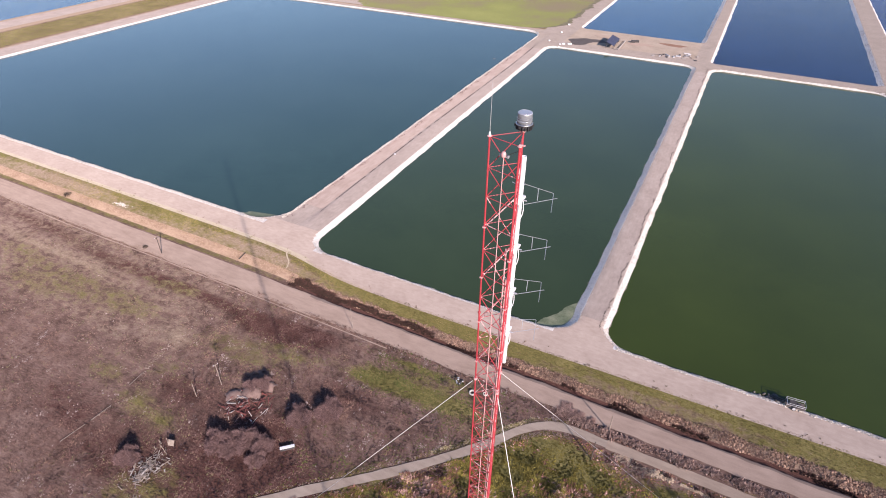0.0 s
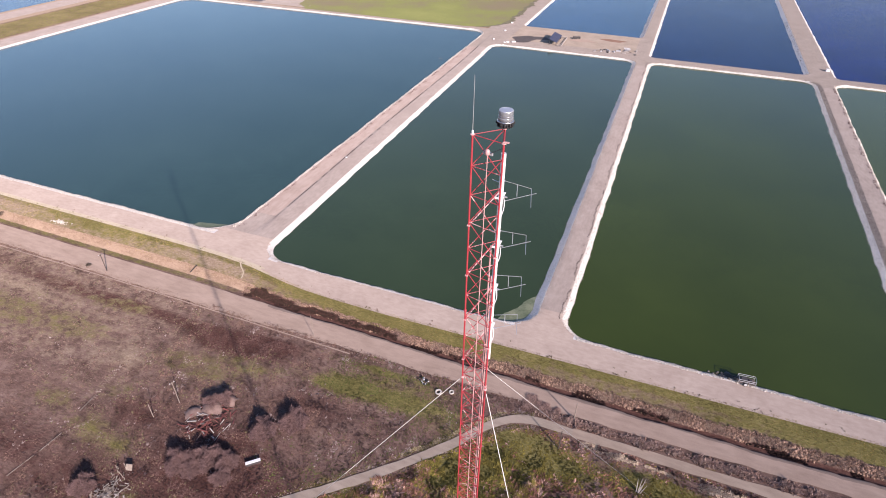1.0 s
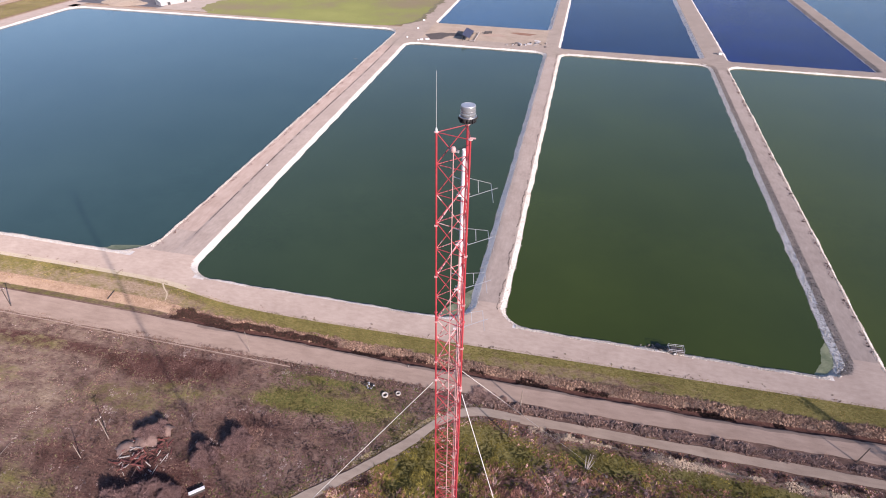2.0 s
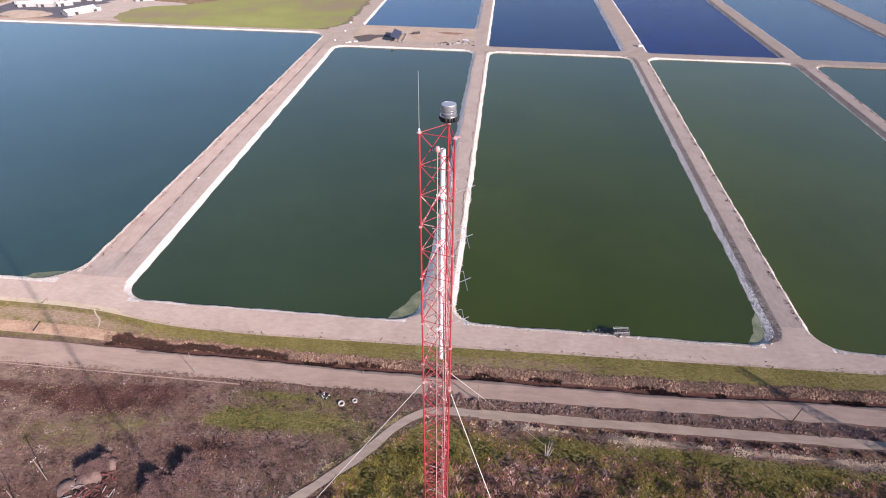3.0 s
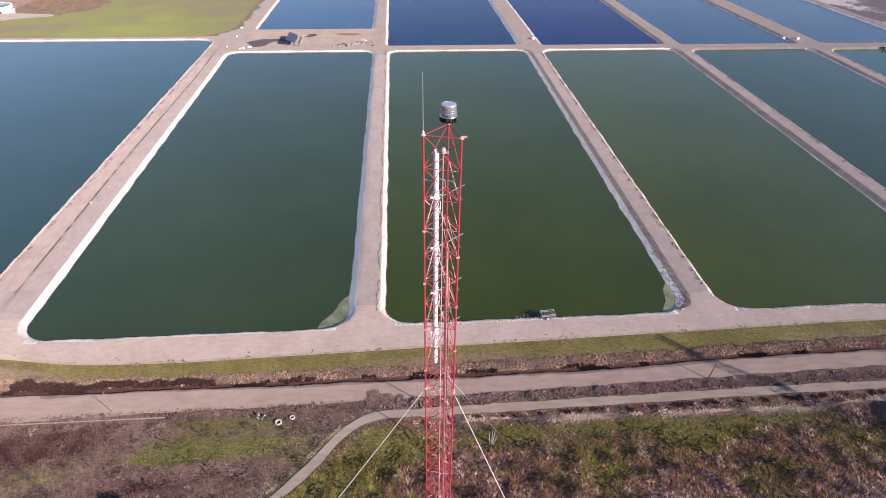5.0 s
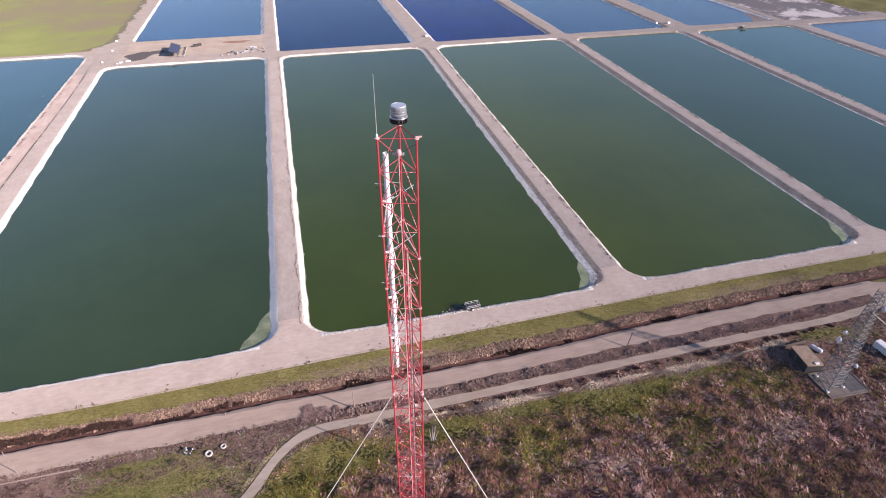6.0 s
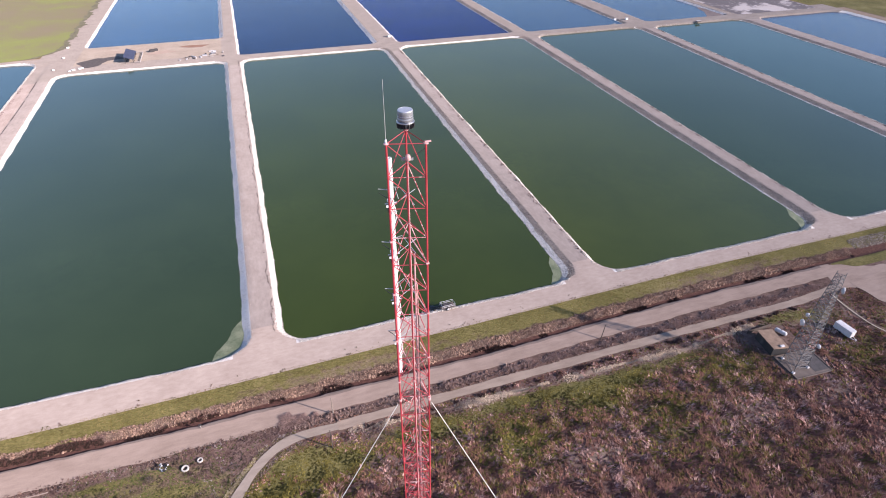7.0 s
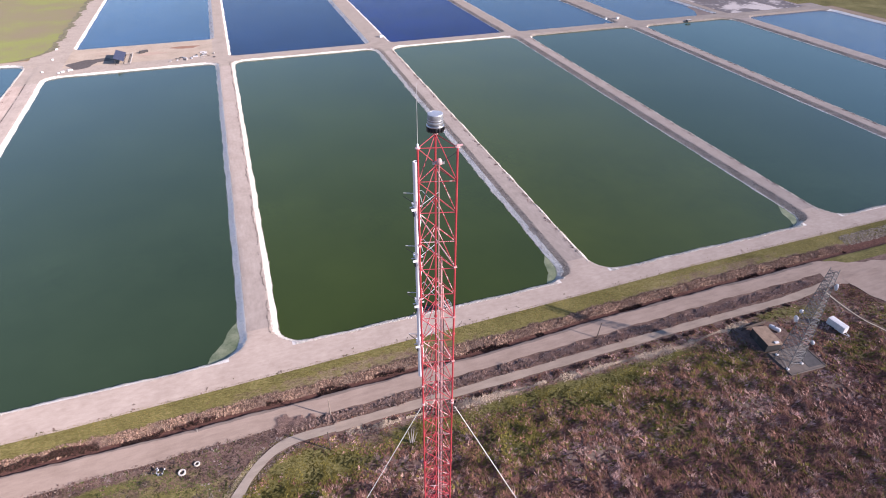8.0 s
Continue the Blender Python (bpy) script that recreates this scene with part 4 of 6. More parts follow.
def tufts(name, x, y, tall, wide, blades, colours, label, category, lean=0.5, lodged=False, vary=0.25):
    """Clumps of blades, each a tapering three-sided spear bent to one side."""
    n = len(x)
    z = height(x, y)
    ang = rng.uniform(0, 6.283, (n, blades))
    if lodged:
        swirl = 0.9 + 1.9 * patches(x, y, 5.5, 21)
        ang = swirl[:, None] + rng.normal(0, 0.55, (n, blades))
    tilt = rng.uniform(0.1, 1.0, (n, blades)) * lean
    hgt = tall[:, None] * rng.uniform(0.55, 1.15, (n, blades))
    bx = x[:, None] + np.cos(ang) * wide[:, None] * rng.uniform(0, 0.6, (n, blades))
    by = y[:, None] + np.sin(ang) * wide[:, None] * rng.uniform(0, 0.6, (n, blades))
    tx = bx + np.cos(ang) * hgt * tilt + 0.12 * hgt
    ty = by + np.sin(ang) * hgt * tilt - 0.1 * hgt
    w = wide[:, None] * rng.uniform(0.16, 0.42, (n, blades))
    side = ang + 1.57 + rng.uniform(-0.6, 0.6, (n, blades))
    a = np.stack([bx + np.cos(side) * w, by + np.sin(side) * w, np.broadcast_to(z[:, None], bx.shape) - 0.05], -1)
    b = np.stack([bx - np.cos(side) * w, by - np.sin(side) * w, np.broadcast_to(z[:, None], bx.shape) - 0.05], -1)
    c = np.stack([tx, ty, z[:, None] + hgt], -1)
    v = np.stack([a, b, c], 2).reshape(-1, 3)
    f = np.arange(len(v)).reshape(-1, 3)
    tint = np.repeat(colours, blades * 3, 0) * rng.uniform(1 - vary, 1 + vary, (n * blades, 1)).repeat(3, 0)
    return tagged(new(name, np_mesh(name, v, f, M_PLANT, tint)), label, category, kind="stuff")


MAUVE = np.array((0.315, 0.248, 0.232))
RUSSET = np.array((0.122, 0.070, 0.061))


def clear_of_tracks(x, y):
    """Keep plants off the track and the wheel ways."""
    ok = np.ones(len(x), bool)
    for (ax, ay), (bx, by) in list(zip(TRACK, TRACK[1:])) + list(zip(PATHWAY, PATHWAY[1:])):
        dx, dy = bx - ax, by - ay
        t = np.clip(((x - ax) * dx + (y - ay) * dy) / (dx * dx + dy * dy), 0, 1)
        ok &= np.hypot(x - ax - t * dx, y - ay - t * dy) > np.where(ax > 150, 1.0, 1.8 + 0.4 * np.sin(x * 0.7))
    ok &= (box_dist(x, y, TURNING) > 0.5) & (box_dist(x, y, ((122, 122), (136, 136), 56.5, 77.5, 0.5)) > 0)
    return ok


def track_side(x, y):
    """True on the reed side of the track."""
    return x > np.interp(y, [-22, 31, 51.8, 62.8, 69.8, 75.6, 79.6, 81.4], [-120, -63, -39.6, -28.9, -22.6, -18.4, -13.3, -7.4])


def field_colours(x, y):
    z = zones(x, y)
    n = len(x)
    pick = np.clip(0.5 + 0.42 * patches(x, y, 4.5, 31) + 0.3 * patches(x, y, 13, 32) + rng.normal(0, 0.16, n), 0, 1)
    reed = track_side(x, y)
    mat_patch = 0.7 * patches(x, y, 6, 24) + 0.5 * patches(x, y, 24, 25)
    share = np.where(reed, 0.72 - 0.26 * mat_patch, 1.0)
    base = np.where((pick < 0.3)[:, None], BROWN, np.where((pick < share)[:, None], PURPLE, MAUVE))
    r = rng.random(n)
    base = np.where((r < z[:, 2])[:, None], np.where(reed[:, None], MAUVE, BROWN * 1.05), base)
    west = np.clip((-95 - x) / 30, 0, 1) * np.clip((y - 40) / 12, 0, 1)
    base = np.where(reed[:, None], base, base * np.array((1.0, 1.0, 0.97)) * (0.93 + 0.36 * west[:, None]))
    base = np.where((west * rng.random(n) > 0.35)[:, None], np.array((0.205, 0.155, 0.118)) * rng.uniform(0.75, 1.15, (n, 1)), base)
    base = np.where((rng.random(n) < z[:, 1])[:, None], np.where(reed[:, None], PURPLE, RUSSET) * rng.uniform(0.7, 1.2, (n, 1)), base)
    return np.where((rng.random(n) < z[:, 0] * 1.1)[:, None], np.where(reed[:, None], np.where((pick < 0.7)[:, None], np.array((0.098, 0.088, 0.036)), np.array((0.145, 0.128, 0.050))), np.where((x > -66)[:, None], np.array((0.095, 0.105, 0.033)), np.array((0.165, 0.142, 0.078)))), base), z


n = 150000
fx = np.concatenate([rng.uniform(-215, 215, n // 2), rng.uniform(-115, 120, n // 2), rng.uniform(105, 235, 14000)])
fy = rng.uniform(9, 86.6, len(fx))
keep = clear_of_tracks(fx, fy) & (fy > (np.abs(fx) - 150) * 0.42) & (fy < np.where(fx > -8, 83.5, 86.6))
keep &= (rng.random(len(fx)) > 1.1 * zones(fx, fy)[..., 2] * (fx > -10)) & ((fx > -62) | (np.abs(fy - 84.5) > 0.7))
fx, fy = fx[keep], fy[keep]
reed = track_side(fx, fy)
col, z = field_colours(fx, fy)
low = np.clip(1 - 0.45 * z[:, 0] - 0.3 * z[:, 2], 0.35, 1)
patch = (0.9 + 0.25 * np.sin(fx * 0.23 + 2 * np.sin(fy * 0.19)) * np.sin(fy * 0.27)).clip(0.6)
west = ~reed
tufts("field_scrub", fx[west], fy[west], rng.uniform(0.16, 0.42, west.sum()) * low[west] * patch[west], rng.uniform(0.10, 0.26, west.sum()), 9, col[west] * 1.14,
      "low purple-brown and green scrub covering the field", "scrub", 2.3, True, 0.12)
near_track = np.clip((80 - fy) / 14, 0.35, 1)
tufts("dead_reeds", fx[reed], fy[reed], rng.uniform(0.38, 0.85, reed.sum()) * low[reed] * patch[reed] * near_track[reed], rng.uniform(0.26, 0.56, reed.sum()), 8, col[reed] * np.where((col[reed][:, 2] < 0.6 * col[reed][:, 1])[:, None], np.array((1.84, 1.72, 1.08)), np.array((1.94, 1.60, 1.40))) * (0.50 + 0.55 * np.clip(0.5 + 0.42 * patches(fx[reed], fy[reed], 3.5, 22) + 0.2 * patches(fx[reed], fy[reed], 14, 23) + rng.normal(0, 0.3, reed.sum()), 0, 1.5))[:, None],
      "tall purple-brown dead reeds with straw and green patches", "reeds", 2.3, True)
n = 1300
hx = rng.uniform(6, 150, n)
hy = 79.3 + 0.010 * hx + rng.normal(0, 0.35, n)
keep = np.sin(hx * 0.83) + np.sin(hx * 1.9 + 2) + 0.5 * np.sin(hx * 0.2) > 0.45
tufts("track_shrubs", hx[keep], hy[keep], rng.uniform(0.3, 0.7, keep.sum()), rng.uniform(0.3, 0.5, keep.sum()), 12, np.broadcast_to(PURPLE * 0.7, (keep.sum(), 3)),
      "dark low shrubs along the edge of the track", "scrub", 0.9)
n = 5200
hx = rng.uniform(4, 128, n)
hy = np.interp(hx, [4, 12, 41, 74, 99, 128], [80.0, 79.0, 77.9, 77.5, 77.0, 78.6]) + rng.normal(0, 0.75, n) * (0.6 + 0.5 * np.sin(hx * 0.21))
keep = clear_of_tracks(hx, hy) & (np.sin(hx * 0.6) + np.sin(hx * 0.17) > -0.9)
tufts("pale_straw", hx[keep], hy[keep], rng.uniform(0.1, 0.35, keep.sum()), rng.uniform(0.25, 0.55, keep.sum()), 6, np.broadcast_to(np.array((0.58, 0.465, 0.345)), (keep.sum(), 3)),
      "bleached flattened straw along the track edge", "straw", 1.4, True)
for line, spread, count in (([(-114.4, 42.6), (-117.7, 51.7), (-117.0, 62.4)], 0.6, 110), ([(-115.0, 27.0), (-113.3, 34.6), (-110, 41)], 0.3, 60)):
    u = rng.random(count) * (len(line) - 1)
    k = u.astype(int)
    ends = np.array(line)
    hx, hy = (ends[k] + (ends[k + 1] - ends[k]) * (u - k)[:, None] + rng.normal(0, spread, (count, 2))).T
    tufts("furrow_litter", hx, hy, rng.uniform(0.08, 0.3, count), rng.uniform(0.2, 0.5, count), 6, np.broadcast_to(np.array((0.31, 0.245, 0.21)), (count, 3)),
          "bleached dead stalks along an old furrow", "straw", 1.6, True)
n = 1500
u = rng.random(n)
hx = np.interp(u, [0, 0.45, 0.75, 1], [-34.5, -24.9, -20.9, -16.2]) + rng.normal(0, 0.28, n)
hy = np.interp(u, [0, 0.45, 0.75, 1], [60.0, 70.4, 75.3, 80.6]) + rng.normal(0, 0.28, n)
tufts("track_straw", hx, hy, rng.uniform(0.08, 0.28, n), rng.uniform(0.2, 0.42, n), 6, np.where((rng.random(n) < 0.7)[:, None], np.array((0.50, 0.42, 0.27)), LIME * 1.2),
      "pale dry grass ridge along the track", "straw", 1.3, True)
n = 2600
t = rng.integers(1, 7, n)
u = rng.random(n)
tr = np.array(TRACK)
side = np.where(rng.random(n) < 0.5, 1, -1) * rng.uniform(1.5, 2.6, n)
dx, dy = (tr[t + 1] - tr[t]).T
ln = np.hypot(dx, dy)
hx, hy = tr[t, 0] + dx * u - dy / ln * side, tr[t, 1] + dy * u + dx / ln * side
tufts("track_grass", hx, hy, rng.uniform(0.1, 0.3, n), rng.uniform(0.2, 0.45, n), 6, np.where((rng.random(n) < 0.6)[:, None], STRAW, LIME),
      "pale dry grass along both sides of the track", "grass", 0.9)
n = 7500
hx = rng.uniform(-8, 163, n)
lump = 0.55 + 0.3 * np.sin(hx * 0.8 + 1.5 * np.sin(hx * 0.23)) + 0.25 * np.sin(hx * 0.37 + 1)
hy = 84.9 + rng.normal(0, 0.55, n) * (0.7 + 0.6 * lump) + 0.25 * lump * np.sin(hx * 1.3) + 0.014 * hx
keep = rng.random(n) < np.clip(0.25 + 1.1 * lump, 0.2, 1)
hx, hy, lump, n = hx[keep], hy[keep], lump[keep], int(keep.sum())
tufts("verge_scrub", hx, hy, rng.uniform(0.2, 0.75, n) * (0.5 + 1.1 * lump), rng.uniform(0.25, 0.55, n), 7, np.where((rng.random(n) < 0.6)[:, None], np.array((0.42, 0.298, 0.246)), np.where((rng.random(n) < 0.7)[:, None], BROWN * 1.5, STRAW * 1.3)),
      "dry brushy strip between the dirt road and the track", "scrub", 0.7)
n = 2600
hx = rng.uniform(-300, -4, n)
hy = base_line(hx) - 16.8 + rng.normal(0, 0.5, n)
tufts("verge_weeds", hx, hy, rng.uniform(0.1, 0.35, n), rng.uniform(0.25, 0.5, n), 6, np.where((rng.random(n) < 0.6)[:, None], BROWN, STRAW),
      "dry weeds along the edge of the dirt road", "weeds", 0.7)
n = 6000
hx = rng.uniform(-108, 190, n)
ht = rng.uniform(-0.2, 0.85, n)
hy = grass_south(hx) * (1 - ht) + (ditch_foot(hx) - 0.2) * ht
keep = ~eroded(hx, hy)
hx, hy, n = hx[keep], hy[keep], int(keep.sum())
tufts("bank_reeds", hx, hy, rng.uniform(0.25, 0.7, n), rng.uniform(0.2, 0.4, n), 5, np.where((rng.random(n) < 0.6)[:, None], np.array((0.36, 0.25, 0.185)), BROWN * 1.2),
      "dry reeds on the ditch bank", "reeds", 0.6)
n = 5200
hx = rng.uniform(-108, 190, n)
hy = ditch_foot(hx) - rng.uniform(0, 1.2, n)
keep = np.sin(hx * 0.4) + np.sin(hx * 0.13 + 1) > 0.7
# Weed colour is cut far down to carry the ditch's damp and shadow.
tufts("ditch_weeds", hx[keep], hy[keep], rng.uniform(0.15, 0.45, keep.sum()), rng.uniform(0.3, 0.6, keep.sum()), 8, np.broadcast_to(PURPLE * 0.35, (keep.sum(), 3)),
      "weeds lining the damp ditch, its shadow in their dark colour", "weeds", 0.8)
n = 12000
hx = rng.uniform(-106, 62, n)
ht = rng.uniform(-0.9, 1.0, n)
hy = grass_south(hx) * (1 - ht) + (ditch_foot(hx) - 0.4) * ht
keep = eroded(hx, hy + 0.2)
# Brush coloured near black for the shadow line under the bank's lip.
tufts("ditch_shade_brush", hx[keep], hy[keep], rng.uniform(0.15, 0.4, keep.sum()), rng.uniform(0.25, 0.5, keep.sum()), 8, np.broadcast_to(BROWN * 0.28, (keep.sum(), 3)),
      "brush in the eroded ditch bank, its damp and shadow in the dark colour", "scrub", 0.8)
n = 30000
hx = rng.uniform(-250, 240, n)
ht = rng.uniform(0.0, 1.0, n) ** 0.8 * 1.05
hy = grass_south(hx) * (1 - ht) + (road_south(hx) + 0.3) * ht
tufts("bank_grass", hx, hy, rng.uniform(0.06, 0.18, n), rng.uniform(0.1, 0.26, n), 5,
      np.where((rng.random(n) < 0.28 + 0.38 * ht)[:, None], LIME * np.array((1.0, 0.97, 1.1)), np.where((rng.random(n) < 0.15 + 0.3 * ht)[:, None], GREEN * 1.25, np.array((0.255, 0.195, 0.122)))) * (1 + 0.35 * left_part(hx) + 0.5 * np.clip((hx - 10) / 60, 0, 1) * np.clip(0.4 + 1.2 * ht, 0, 1))[:, None] * (0.8 + 0.25 * np.sin(hx * 0.11) + 0.2 * np.sin(hx * 0.47 + 3 * ht))[:, None] * np.array((1.22, 1.16, 0.90)),
      "short green and yellow grass on the levee slope", "grass", 0.9)
n = 190
hx = np.sort(rng.uniform(-250, 240, n))
hx = hx + 4.0 * np.sin(hx * 0.35)
hy = road_south(hx) + rng.uniform(0.2, 2.2, n) ** 2 * 0.5
tufts("road_weeds", hx, hy, rng.uniform(0.15, 0.4, n), rng.uniform(0.2, 0.45, n), 8, np.where((rng.random(n) < 0.5)[:, None], GREEN, BROWN),
      "scattered small weeds along the levee road edge", "weeds", 0.8)
n = 2600
k = rng.integers(0, 4, n)
hy = rng.uniform(125, 385, n)
hx = np.array([96.0, 201.5, 303.5, -131.6])[k] + np.array([4.3, 7.8, 9.6, -1.7])[k] * northing(hy) + rng.normal(0, 0.45, n)
keep = np.sin(hy * 0.35 + k) + np.sin(hy * 0.9) > 0.1
tufts("dike_weeds", hx[keep], hy[keep], rng.uniform(0.2, 0.5, keep.sum()), rng.uniform(0.25, 0.5, keep.sum()), 7,
      np.broadcast_to(PURPLE, (keep.sum(), 3)), "dark dry weeds along the dike edges", "weeds", 0.8)

# ---- the guyed lattice tower ----
TOP, SIDE_A, SIDE_B, SIDE_C = 110.0, Vector((0, 0, 0)), Vector((0.607, 0.608, 0)), Vector((0.829, -0.218, 0))
CORNERS = (SIDE_A, SIDE_B, SIDE_C)
AXIS = (SIDE_A + SIDE_B + SIDE_C) / 3
FOOT_Z = FIELD_Z + 0.9
tower = thing("guyed_tower", "tall slim triangular lattice tower painted aviation red", "tower", at=pose(AXIS.x, AXIS.y, FIELD_Z))


def under(ob, parent):
    """Hang ob under parent and keep its place."""
    ob.parent = parent
    ob.matrix_parent_inverse = parent.matrix_basis.inverted()
    return ob


def fixed(name, geo, mat, parent, label="", smooth=False):
    return under(part(name, geo, mat, None, label, smooth), parent)


def at(c, z):
    return Vector((c.x, c.y, z))


for c in CORNERS:
    leg = fixed("leg", Geo().tube(at(c, FOOT_Z), at(c, TOP), 0.024, 10), M_RED, tower, smooth=False)
    # Unseen thicker lower leg, added to strengthen the tower's cast shadow.
    fixed("lower_leg", Geo().tube(at(c, FOOT_Z), at(c, 84), 0.036, 10), M_RED, leg)
    fixed("cap_plate", Geo().lathe([(0.06, TOP), (0.06, TOP + 0.012), (0.045, TOP + 0.022)], 10, Matrix.Translation(c)), M_FADED, leg)
    for k in range(3):
        z = TOP - 5.67 * (k + 1) + 0.2
        fixed("splice_flange", Geo().lathe([(0.04, z), (0.048, z + 0.008), (0.048, z + 0.04), (0.04, z + 0.05)], 10, Matrix.Translation(c)), M_RED, leg)
fixed("pier", Geo().lathe([(0.9, FIELD_Z - 0.3), (0.9, FIELD_Z + 0.6), (0.8, FIELD_Z + 0.7), (0.5, FIELD_Z + 0.9)], 20, Matrix.Translation(AXIS)), M_CONC, tower,
      "round concrete base pier")
levels = [TOP - 0.81 * k for k in range(15)]
levels += [levels[-1] - 0.56 * k for k in range(1, 8)]
FACES = ((SIDE_A, SIDE_C), (SIDE_B, SIDE_A), (SIDE_B, SIDE_C))
bars = {}


def bar(name, p, q, r, mat):
    """A brace; like ones share a mesh."""
    key = (name, round((q - p).x, 2), round((q - p).y, 2), round((q - p).z, 2), mat.name)
    if key not in bars:
        bars[key] = Geo().tube((0, 0, 0), q - p, r, 5).mesh(name, mat)
    ob = new(name, bars[key])
    ob.matrix_world = Matrix.Translation(p)
    return under(ob, tower)


r3 = random.Random(5)
for k, z in enumerate(levels):
    for n, (p, q) in enumerate(FACES):
        bar("strut", at(p, z), at(q, z), 0.0115, M_FLAKED if r3.random() < 0.35 else M_RED)
        if k + 1 < len(levels):
            worn = r3.random() < 0.4
            bar("diagonal", at(p, z), at(q, levels[k + 1]), 0.0115, M_FLAKED if worn else M_RED)
            if k >= 8:
                bar("diagonal", at(q, z), at(p, levels[k + 1]), 0.010, M_FLAKED if r3.random() < 0.5 else M_RED)
low = Geo()
z = levels[-1]
while z - 0.81 > FOOT_Z:
    for p, q in FACES:
        # Lattice also thicker below 84 m, out of view, for a stronger shadow.
        thick = 0.016 if z > 84 else 0.019
        low.tube(at(p, z), at(q, z - 0.81), thick, 4)
        low.tube(at(p, z - 0.81), at(q, z - 0.81), thick, 4)
    z -= 0.81
tagged(fixed("lower_lattice", low, M_FLAKED, tower), kind="stuff")
# conduit up the front face, with ties
mid_face = (SIDE_A + SIDE_C) / 2 + Vector((0.02, -0.03, 0))
fixed("conduit", Geo().tube(at(mid_face, 60), at(mid_face, 109.6), 0.010, 8), M_FADED, tower, "pale conduit pipe")
inner = AXIS + Vector((0.12, 0.0, 0))
for k, (dx, dy, r) in enumerate(((0, 0, 0.022), (0.06, 0.03, 0.016), (0.05, -0.06, 0.012))):
    fixed("coax_cable", Geo().tube(at(inner + Vector((dx, dy, 0)), 40), at(inner + Vector((dx, dy, 0)), 106.9 - k), r, 6), M_DARK if k == 2 else M_FADED, tower, "bundled feed cable")

# beacon on the far corner
hub = at(SIDE_B, TOP)
beacon = thing("obstruction_beacon", "round clear-lens warning beacon with black finned base", "beacon", at=Matrix.Translation(hub))


def onb(name, profile, mat, label="", parent=beacon, n=28):
    return fixed(name, Geo().lathe(profile, n, Matrix.Translation(hub)), mat, parent, label, True)


onb("mounting_stub", [(0.05, 0.0), (0.05, 0.05), (0.09, 0.055), (0.09, 0.07)], M_FADED, "", n=14)
base = onb("finned_base", [(0.10, 0.06), (0.15, 0.07), (0.165, 0.085), (0.165, 0.17), (0.14, 0.185)], M_DARK, "black base")
for k in range(18):
    a = 2 * math.pi * k / 18
    fixed("fin", Geo().box((0, 0, 0), (0.05, 0.012, 0.10), Matrix.Translation(hub + Vector((math.cos(a) * 0.175, math.sin(a) * 0.175, 0.125))) @ Matrix.Rotation(a, 4, "Z")), M_DARK, base)
for k in range(6):
    a = 2 * math.pi * k / 6 + 0.3
    fixed("clamp", Geo().box((0, 0, 0), (0.05, 0.035, 0.06), Matrix.Translation(hub + Vector((math.cos(a) * 0.205, math.sin(a) * 0.205, 0.165))) @ Matrix.Rotation(a, 4, "Z")), M_DARK, beacon)
onb("lens_ring", [(0.15, 0.185), (0.195, 0.19), (0.205, 0.20), (0.205, 0.222), (0.18, 0.23)], M_LENSMETAL)
onb("reflector_stack", [(0.14, 0.23), (0.165, 0.232), (0.165, 0.25), (0.14, 0.255), (0.14, 0.27), (0.16, 0.275), (0.16, 0.29), (0.13, 0.295), (0.08, 0.30)], M_DARK)
onb("lower_lens", [(0.185, 0.225), (0.185, 0.30), (0.175, 0.315), (0.165, 0.32)], M_LENSGREY, "clear ribbed lens band")
lens = onb("lens", [(0.176, 0.315), (0.178, 0.33), (0.178, 0.455), (0.172, 0.468), (0.16, 0.472)], M_LENSGREY, "clear lens drum")
for z in (0.348,):
    onb("lens_rib", [(0.176, z), (0.182, z + 0.004), (0.182, z + 0.008), (0.176, z + 0.012)], M_LENSMETAL, "bright lens rib", lens)
fixed("top_cap", Geo().lathe([(0.172, 0.468), (0.168, 0.478), (0.150, 0.482), (0.148, 0.479), (0.02, 0.482)], 28, Matrix.Translation(hub)), M_STEEL, beacon, "frosted top disc")

# whip on one corner
whip = thing("whip_antenna", "thin pale grey whip antenna rising from a tower corner", "antenna", at=Matrix.Translation(at(SIDE_A, TOP)))
fixed("whip_base", Geo().lathe([(0.026, TOP), (0.026, TOP + 0.08), (0.014, TOP + 0.11)], 10, Matrix.Translation(SIDE_A)), M_WHITE, whip)
fixed("whip_rod", Geo().tube(at(SIDE_A, TOP + 0.10), at(SIDE_A, TOP + 1.40), 0.0062, 8, 0.0035), M_CONC, whip)
# bracket plate on the third corner
plate = thing("corner_bracket", "flat galvanised bracket plate on a tower corner", "bracket", at=Matrix.Translation(at(SIDE_C, TOP)))
fixed("plate", Geo().box(at(SIDE_C, TOP + 0.035) + Vector((0.05, 0.02, 0)), (0.14, 0.05, 0.02)), M_FADED, plate)
# side light on the front face
lz = 109.70
side = thing("side_light", "small pale side marker lamp clamped to the tower", "lamp", at=Matrix.Translation(at(mid_face, lz)))
fixed("lamp_body", Geo().lathe([(0.045, -0.07), (0.06, -0.06), (0.062, 0.0), (0.055, 0.03), (0.04, 0.06), (0.015, 0.07)], 16, Matrix.Translation(at(mid_face, lz) + Vector((0, -0.02, 0)))), M_FADED, side, smooth=True)
fixed("clamp", Geo().box(at(mid_face, lz - 0.06) + Vector((0.0, 0.04, 0)), (0.26, 0.05, 0.06), Matrix.Rotation(-0.26, 4, "Z")), M_STEEL, side)
fixed("cable", Geo().tube(at(mid_face, lz - 0.08), at(SIDE_C, 109.9), 0.008, 5), M_DARK, side)

